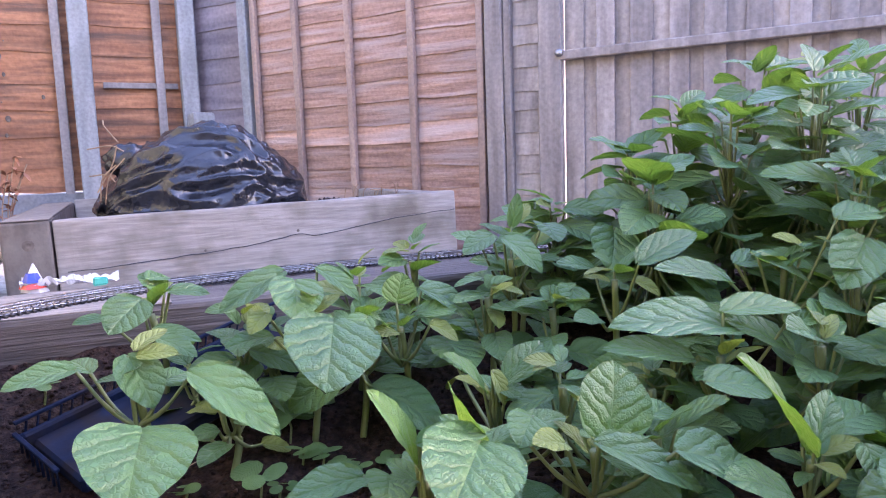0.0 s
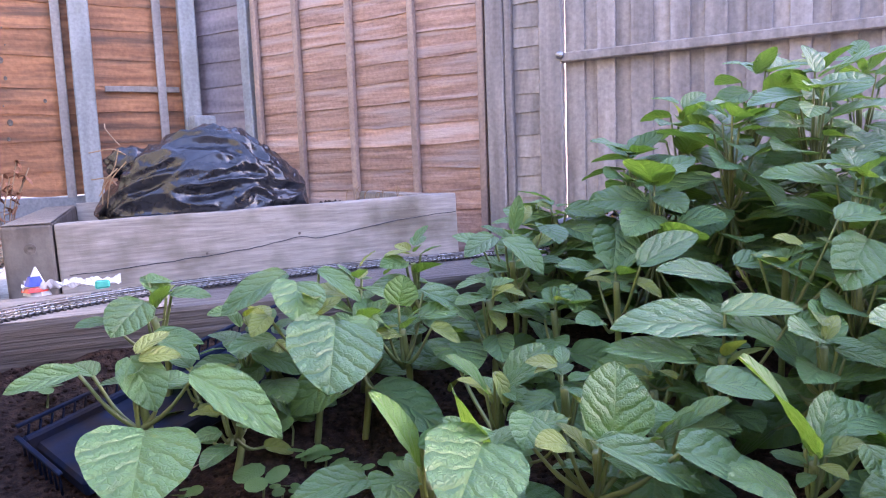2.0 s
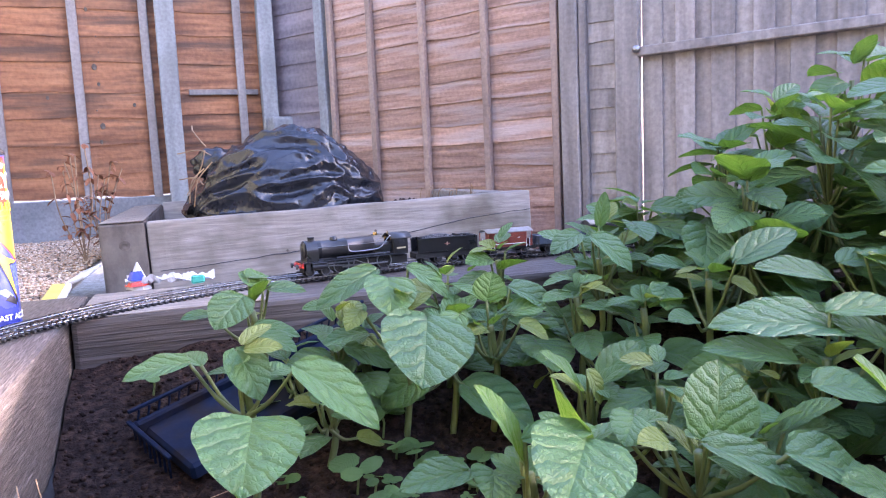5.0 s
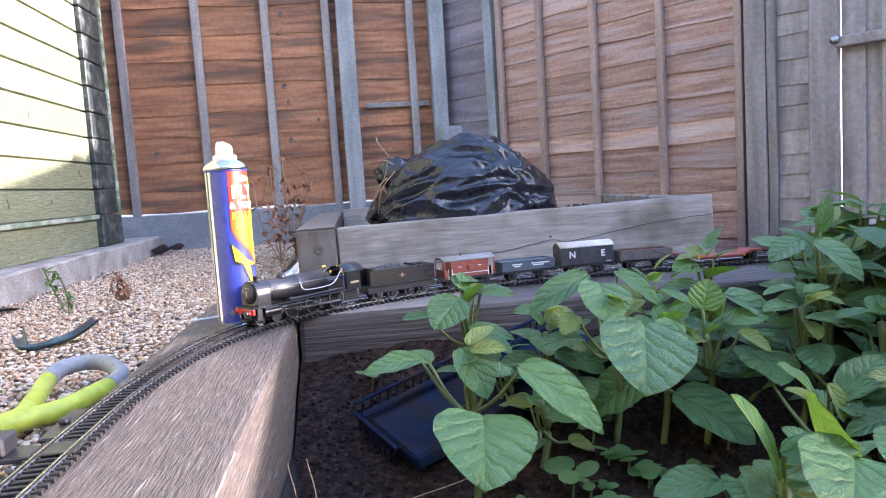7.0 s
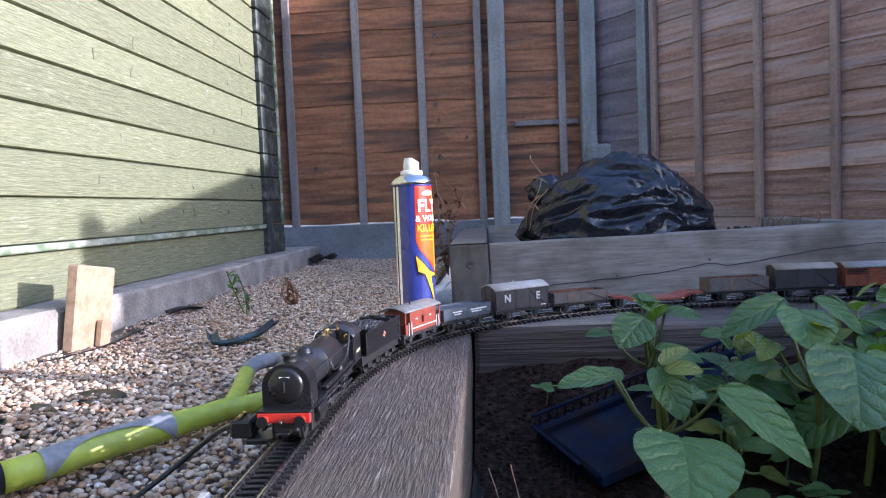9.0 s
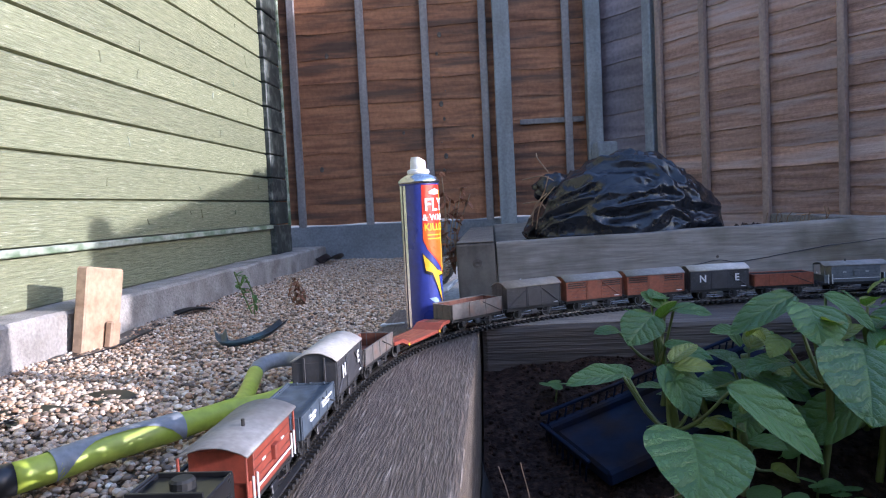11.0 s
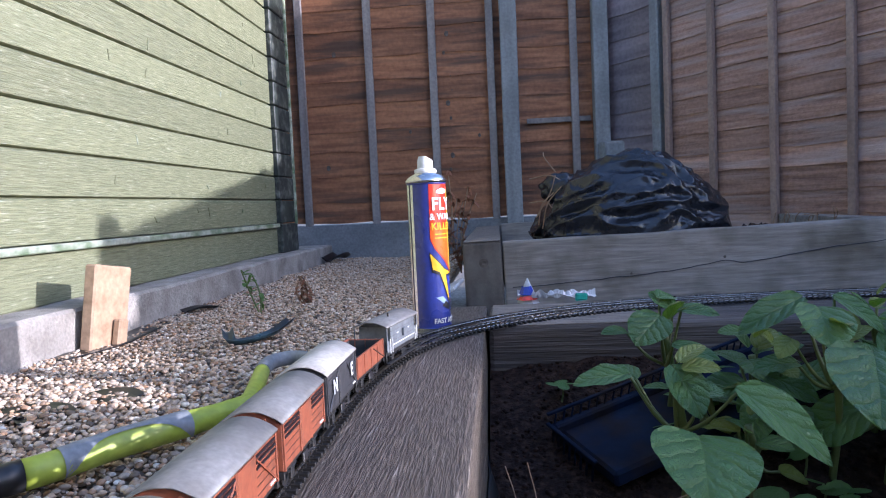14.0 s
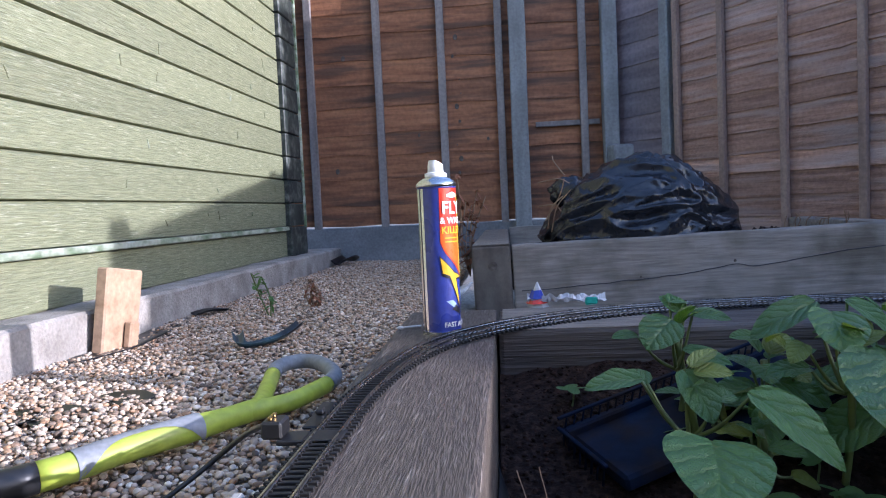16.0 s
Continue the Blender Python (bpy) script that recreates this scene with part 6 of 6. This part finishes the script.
leaf(p, (0.324, 0.360, -0.038), (0.354, 0.370, -0.038), 0.022)
leaf(p, (0.292, 0.300, -0.034), (0.350, 0.280, -0.056), 0.044)
stalks(p, (0.265, 0.345, -0.045))
crown_leaves(p, (0.265, 0.345, -0.045), 7, 0.026, 704)
p = plant(0.432, 0.407)
leaf(p, (0.449, 0.400, 0.000), (0.342, 0.420, 0.021), 0.028)
leaf(p, (0.402, 0.400, -0.019), (0.331, 0.420, -0.002), 0.030)
leaf(p, (0.436, 0.400, 0.015), (0.503, 0.380, 0.017), 0.031)
leaf(p, (0.377, 0.360, -0.023), (0.422, 0.340, -0.029), 0.037)
leaf(p, (0.484, 0.380, 0.003), (0.517, 0.370, 0.008), 0.021)
leaf(p, (0.412, 0.400, -0.030), (0.441, 0.410, -0.028), 0.023)
stalks(p, (0.428, 0.395, -0.02))
crown_leaves(p, (0.428, 0.395, -0.02), 7, 0.026, 705)
p = plant(0.404, 0.304)
leaf(p, (0.401, 0.300, -0.055), (0.335, 0.290, 0.023), 0.039)
leaf(p, (0.429, 0.300, -0.047), (0.483, 0.300, -0.041), 0.035)
leaf(p, (0.399, 0.290, -0.053), (0.428, 0.300, -0.019), 0.026)
leaf(p, (0.419, 0.270, -0.046), (0.427, 0.260, -0.070), 0.032)
leaf(p, (0.352, 0.270, -0.064), (0.301, 0.270, -0.038), 0.033)
stalks(p, (0.4, 0.292, -0.062))
crown_leaves(p, (0.4, 0.292, -0.062), 7, 0.026, 706)
p = plant(0.560, 0.452)
leaf(p, (0.610, 0.400, 0.061), (0.555, 0.380, 0.028), 0.049)
leaf(p, (0.497, 0.450, 0.027), (0.422, 0.460, 0.049), 0.036)
leaf(p, (0.521, 0.440, 0.047), (0.570, 0.420, 0.024), 0.038)
leaf(p, (0.599, 0.420, 0.079), (0.636, 0.400, 0.088), 0.041)
leaf(p, (0.580, 0.440, 0.052), (0.554, 0.450, 0.067), 0.024)
leaf(p, (0.515, 0.460, 0.040), (0.555, 0.450, 0.043), 0.032)
stalks(p, (0.556, 0.44, 0.035))
crown_leaves(p, (0.556, 0.44, 0.035), 7, 0.026, 707)
p = plant(0.449, 0.557)
leaf(p, (0.437, 0.500, 0.043), (0.508, 0.500, 0.070), 0.026)
leaf(p, (0.489, 0.600, 0.065), (0.464, 0.570, 0.028), 0.055)
leaf(p, (0.446, 0.580, 0.027), (0.401, 0.580, 0.040), 0.026)
leaf(p, (0.447, 0.520, 0.023), (0.464, 0.500, 0.013), 0.027)
leaf(p, (0.391, 0.500, -0.005), (0.358, 0.490, 0.004), 0.023)
stalks(p, (0.445, 0.545, 0.02))
crown_leaves(p, (0.445, 0.545, 0.02), 7, 0.026, 708)
p = plant(0.389, 0.657)
leaf(p, (0.368, 0.630, 0.061), (0.400, 0.600, 0.029), 0.046)
leaf(p, (0.357, 0.660, 0.051), (0.333, 0.680, 0.069), 0.031)
leaf(p, (0.408, 0.680, 0.067), (0.418, 0.680, 0.105), 0.018)
leaf(p, (0.437, 0.660, 0.070), (0.446, 0.640, 0.055), 0.038)
leaf(p, (0.371, 0.660, 0.062), (0.326, 0.640, 0.049), 0.027)
leaf(p, (0.369, 0.580, -0.012), (0.386, 0.560, -0.018), 0.025)
leaf(p, (0.403, 0.560, 0.016), (0.402, 0.550, -0.002), 0.033)
stalks(p, (0.385, 0.645, 0.035))
crown_leaves(p, (0.385, 0.645, 0.035), 7, 0.026, 709)
p = plant(0.240, 0.612)
leaf(p, (0.233, 0.600, 0.013), (0.245, 0.610, 0.038), 0.033)
leaf(p, (0.268, 0.620, 0.019), (0.321, 0.600, -0.009), 0.042)
leaf(p, (0.197, 0.580, 0.007), (0.178, 0.570, -0.006), 0.027)
leaf(p, (0.220, 0.600, -0.007), (0.210, 0.600, 0.005), 0.021)
leaf(p, (0.258, 0.580, -0.008), (0.284, 0.570, -0.021), 0.026)
leaf(p, (0.255, 0.600, -0.001), (0.292, 0.590, 0.004), 0.027)
stalks(p, (0.236, 0.6, -0.012))
crown_leaves(p, (0.236, 0.6, -0.012), 7, 0.026, 710)
p = plant(0.266, 0.480)
leaf(p, (0.282, 0.480, -0.037), (0.316, 0.480, -0.008), 0.029)
leaf(p, (0.248, 0.460, -0.035), (0.214, 0.450, 0.004), 0.019)
leaf(p, (0.260, 0.460, -0.035), (0.275, 0.450, -0.041), 0.018)
leaf(p, (0.256, 0.460, -0.021), (0.264, 0.450, -0.046), 0.018)
leaf(p, (0.293, 0.620, -0.038), (0.308, 0.600, -0.059), 0.060)
stalks(p, (0.262, 0.468, -0.042))
crown_leaves(p, (0.262, 0.468, -0.042), 7, 0.026, 711)

for i, (x, y, top, reach, count) in enumerate([(0.545, 0.60, 0.115, 0.09, 26), (0.60, 0.70, 0.15, 0.10, 26), (0.66, 0.60, 0.19, 0.10, 34), (0.75, 0.56, 0.225, 0.11, 38), (0.84, 0.62, 0.25, 0.12, 38),
                                               (0.70, 0.72, 0.20, 0.11, 28), (0.86, 0.74, 0.27, 0.12, 30), (0.98, 0.66, 0.26, 0.12, 30), (0.80, 0.44, 0.17, 0.10, 34), (0.68, 0.46, 0.125, 0.09, 30),
                                               (0.93, 0.50, 0.22, 0.12, 30), (0.50, 0.73, 0.09, 0.07, 20), (0.70, 0.34, 0.07, 0.09, 26), (0.58, 0.30, 0.02, 0.08, 22), (0.45, 0.22, -0.03, 0.07, 18), (0.62, 0.20, 0.0, 0.08, 20)]):
    wild_plant(x, y, top, reach, count, 100 + i, 0.098)
for i, (x, y, top, reach, count) in enumerate([(0.33, 0.60, 0.02, 0.07, 14), (0.22, 0.68, 0.03, 0.06, 12), (0.43, 0.70, 0.06, 0.07, 16), (0.30, 0.43, -0.02, 0.06, 12), (0.47, 0.47, 0.0, 0.07, 16), (0.10, 0.66, 0.0, 0.05, 9), (0.30, 0.72, 0.045, 0.06, 14), (0.38, 0.42, -0.035, 0.06, 12)]):
    wild_plant(x, y, top, reach, count, 300 + i, 0.06)


for i, (x, y, top, reach, count) in enumerate([(0.21, 0.40, -0.055, 0.06, 12), (0.33, 0.36, -0.045, 0.07, 14), (0.50, 0.36, 0.0, 0.08, 18), (0.30, 0.27, -0.085, 0.06, 10), (0.53, 0.26, -0.03, 0.08, 18),
                                               (0.44, 0.46, -0.01, 0.07, 14), (0.60, 0.40, 0.04, 0.08, 18), (0.38, 0.56, 0.01, 0.06, 12), (0.20, 0.62, 0.0, 0.06, 10)]):
    wild_plant(x, y, top, reach, count, 500 + i, 0.072)


for i, (x, y, top, reach, count) in enumerate([(0.075, 0.60, -0.05, 0.05, 9), (0.125, 0.665, -0.01, 0.05, 9), (0.055, 0.655, -0.03, 0.04, 7)]):
    wild_plant(x, y, top, reach, count, 800 + i, 0.045)


# ---- weeds ----
def seedling(x, y, r, n, seed):
    q = random.Random(seed)
    z = soil_height(x, y)
    p = empty("seedling", x, y, z)
    h = r * q.uniform(0.8, 1.4)
    part("stalk", sweep([(0, 0, -0.003), (0.002, 0, h * 0.6), (0, 0.001, h)], 0.0011, 5), STEM, p)
    for i in range(n):
        a = 2 * math.pi * i / n + q.uniform(-0.3, 0.3)
        b = bmesh.new()
        bmesh.ops.create_circle(b, cap_ends=True, segments=10, radius=1)
        bmesh.ops.poke(b, faces=b.faces[:])
        for v in b.verts:
            v.co.z += 0.25 * (v.co.x ** 2 + v.co.y ** 2) * 0.5
        ob = part("leaflet", b, WEED, p, smooth=True)
        s = r * q.uniform(0.42, 0.62)
        ob.matrix_basis = pose(math.cos(a) * r * 0.62, math.sin(a) * r * 0.62, h, q.uniform(-20, 20), q.uniform(-20, 20), math.degrees(a)) @ Matrix.Diagonal((s * 1.15, s, s, 1))
    return tagged(p, "small round-leaved weed seedling in the compost", "seedling", "weed seedlings")


for i, (x, y, r, n) in enumerate([(-0.073, 0.735, 0.013, 4), (0.15, 0.585, 0.016, 4), (0.165, 0.57, 0.012, 4), (0.11, 0.52, 0.016, 4), (0.135, 0.50, 0.012, 3), (0.10, 0.47, 0.015, 4), (0.185, 0.55, 0.007, 4), (0.175, 0.52, 0.006, 4),
                                  (0.06, 0.46, 0.013, 3), (0.09, 0.56, 0.022, 3), (0.13, 0.62, 0.02, 3), (0.205, 0.50, 0.008, 4), (-0.10, 0.44, 0.008, 3), (-0.095, 0.50, 0.007, 3), (0.08, 0.43, 0.012, 4), (0.045, 0.42, 0.012, 4),
                                  (0.155, 0.46, 0.010, 4), (0.21, 0.57, 0.012, 4), (0.24, 0.54, 0.011, 4), (0.02, 0.44, 0.010, 3), (0.12, 0.44, 0.012, 4), (0.195, 0.45, 0.008, 4)]):
    seedling(x, y, r, n, i)


rs = random.Random(31)
for i in range(34):
    seedling(rs.uniform(-0.02, 0.26), rs.uniform(0.40, 0.60), rs.uniform(0.006, 0.014), 4 if i % 3 else 3, 60 + i)


def tall_weed(x, y, z, h, seed, mat, stem, dry=False):
    q = random.Random(seed)
    p = empty("dead_weed" if dry else "tall_weed", x, y, z)
    for k in range(7 if dry else 2):
        top = Vector((q.uniform(-0.25, 0.25) * h, q.uniform(-0.1, 0.1) * h, h * q.uniform(0.5, 1.0)))
        line = smooth_line([(0, 0, -0.01), top * 0.5 + Vector((q.uniform(-0.02, 0.02), 0, 0)), top], 5)
        part("stalk", sweep(line, 0.0018, 5), stem, p)
        for j in range(14 if dry else 12):
            c = line[int(len(line) * q.uniform(0.25, 0.999))]
            a, e = q.uniform(0, 6.28), q.uniform(-1.0, 0.5)
            d = Vector((math.cos(a) * math.cos(e), math.sin(a) * math.cos(e), math.sin(e)))
            m = (d.to_track_quat("Y", "Z").to_matrix() @ Matrix.Diagonal(tuple(w_ * min(1.0, h / 0.2 + 0.15) for w_ in (q.uniform(0.007, 0.015), q.uniform(0.015, 0.034), 0.016)))).to_4x4()
            m.translation = c
            ob = piece("leaf", DRYLEAF if dry else GREENLEAF, p, m)
    return p


DRYLEAF, GREENLEAF = LEAVES[2].copy(), LEAVES[3].copy()
DRYLEAF.materials[0], GREENLEAF.materials[0] = DEAD, WEED
tagged(tall_weed(-0.30, 2.08, -0.06, 0.34, 5, DEAD, STRAW, True), "withered brown weed beside the raised bed", "dead weed")
tagged(tall_weed(-0.255, 2.16, -0.06, 0.26, 6, DEAD, STRAW, True), "withered brown weed against the raised bed", "dead weed")
tagged(tall_weed(-0.654, 1.451, -0.07, 0.15, 8, WEED, STEM), "thin green weed growing through the shingle", "weed")
tagged(tall_weed(-0.584, 1.56, -0.07, 0.07, 9, DEAD, STRAW, True), "small dried weed in the shingle", "dead weed")
for i, pts in enumerate(([(-0.125, 0.42, -0.1), (-0.115, 0.44, -0.06), (-0.12, 0.45, -0.03)], [(-0.13, 0.46, -0.1), (-0.128, 0.45, -0.06), (-0.135, 0.47, -0.04)], [(-0.06, 0.52, -0.1), (0.0, 0.54, -0.095), (0.05, 0.57, -0.088)])):
    tagged(part("dead_stalk", sweep(smooth_line(pts, 6), 0.0004, 5), STRAW), "thin brown dead stalk in the soil", "stalk", "dead stalks")

# ---- ties of the near track, one by one ----
lay_ties(main, track, U0 - 0.30, U0 + 1.35)
lay_ties(loop, siding, 0.10, float(loop.s[-1]) - 0.02, -0.0003)
verts, faces = [], []
tv = np.array([v.co[:] for v in tie_mesh.vertices])
tf = [list(pl.vertices) for pl in tie_mesh.polygons]
for s0, s1 in ((0.02, U0 - 0.30), (U0 + 1.35, float(main.s[-1]) - 0.02)):
    s = s0
    while s < s1:
        p, d = main.at(s), main.way(s)
        m = np.array(pose(p.x, p.y, 0, 0, 0, math.degrees(math.atan2(d.y, d.x)) - 90))
        n0 = len(verts)
        verts.extend((tv @ m[:3, :3].T + m[:3, 3]).tolist())
        faces.extend([[i + n0 for i in fc] for fc in tf])
        s += 0.0074
tagged(soup("tie_run", verts, faces, TIE, track), kind="stuff")


# ---- movement ----
def vehicle_pose(u, wheelbase):
    a, b = main.at(U0 + u - wheelbase / 2), main.at(U0 + u + wheelbase / 2)
    d = a - b
    c = (a + b) / 2
    return pose(c.x, c.y, RAIL_TOP - 0.0002, 0, 0, math.degrees(math.atan2(d.y, d.x)))


def motions():
    times = [i * 0.25 for i in range(65)]
    for th, back, wb in TRAIN:
        walk(th, [(t, vehicle_pose(front(t) + back, wb)) for t in times])
    turns = [i / 15 for i in range(241)]
    for ws in driving:
        x, z = ws.location.x, ws.location.z
        walk(ws, [(t, pose(x, 0, z, 0, math.degrees((FRONT_U[0] - front(t)) / 0.0112), 0)) for t in turns])


motions()
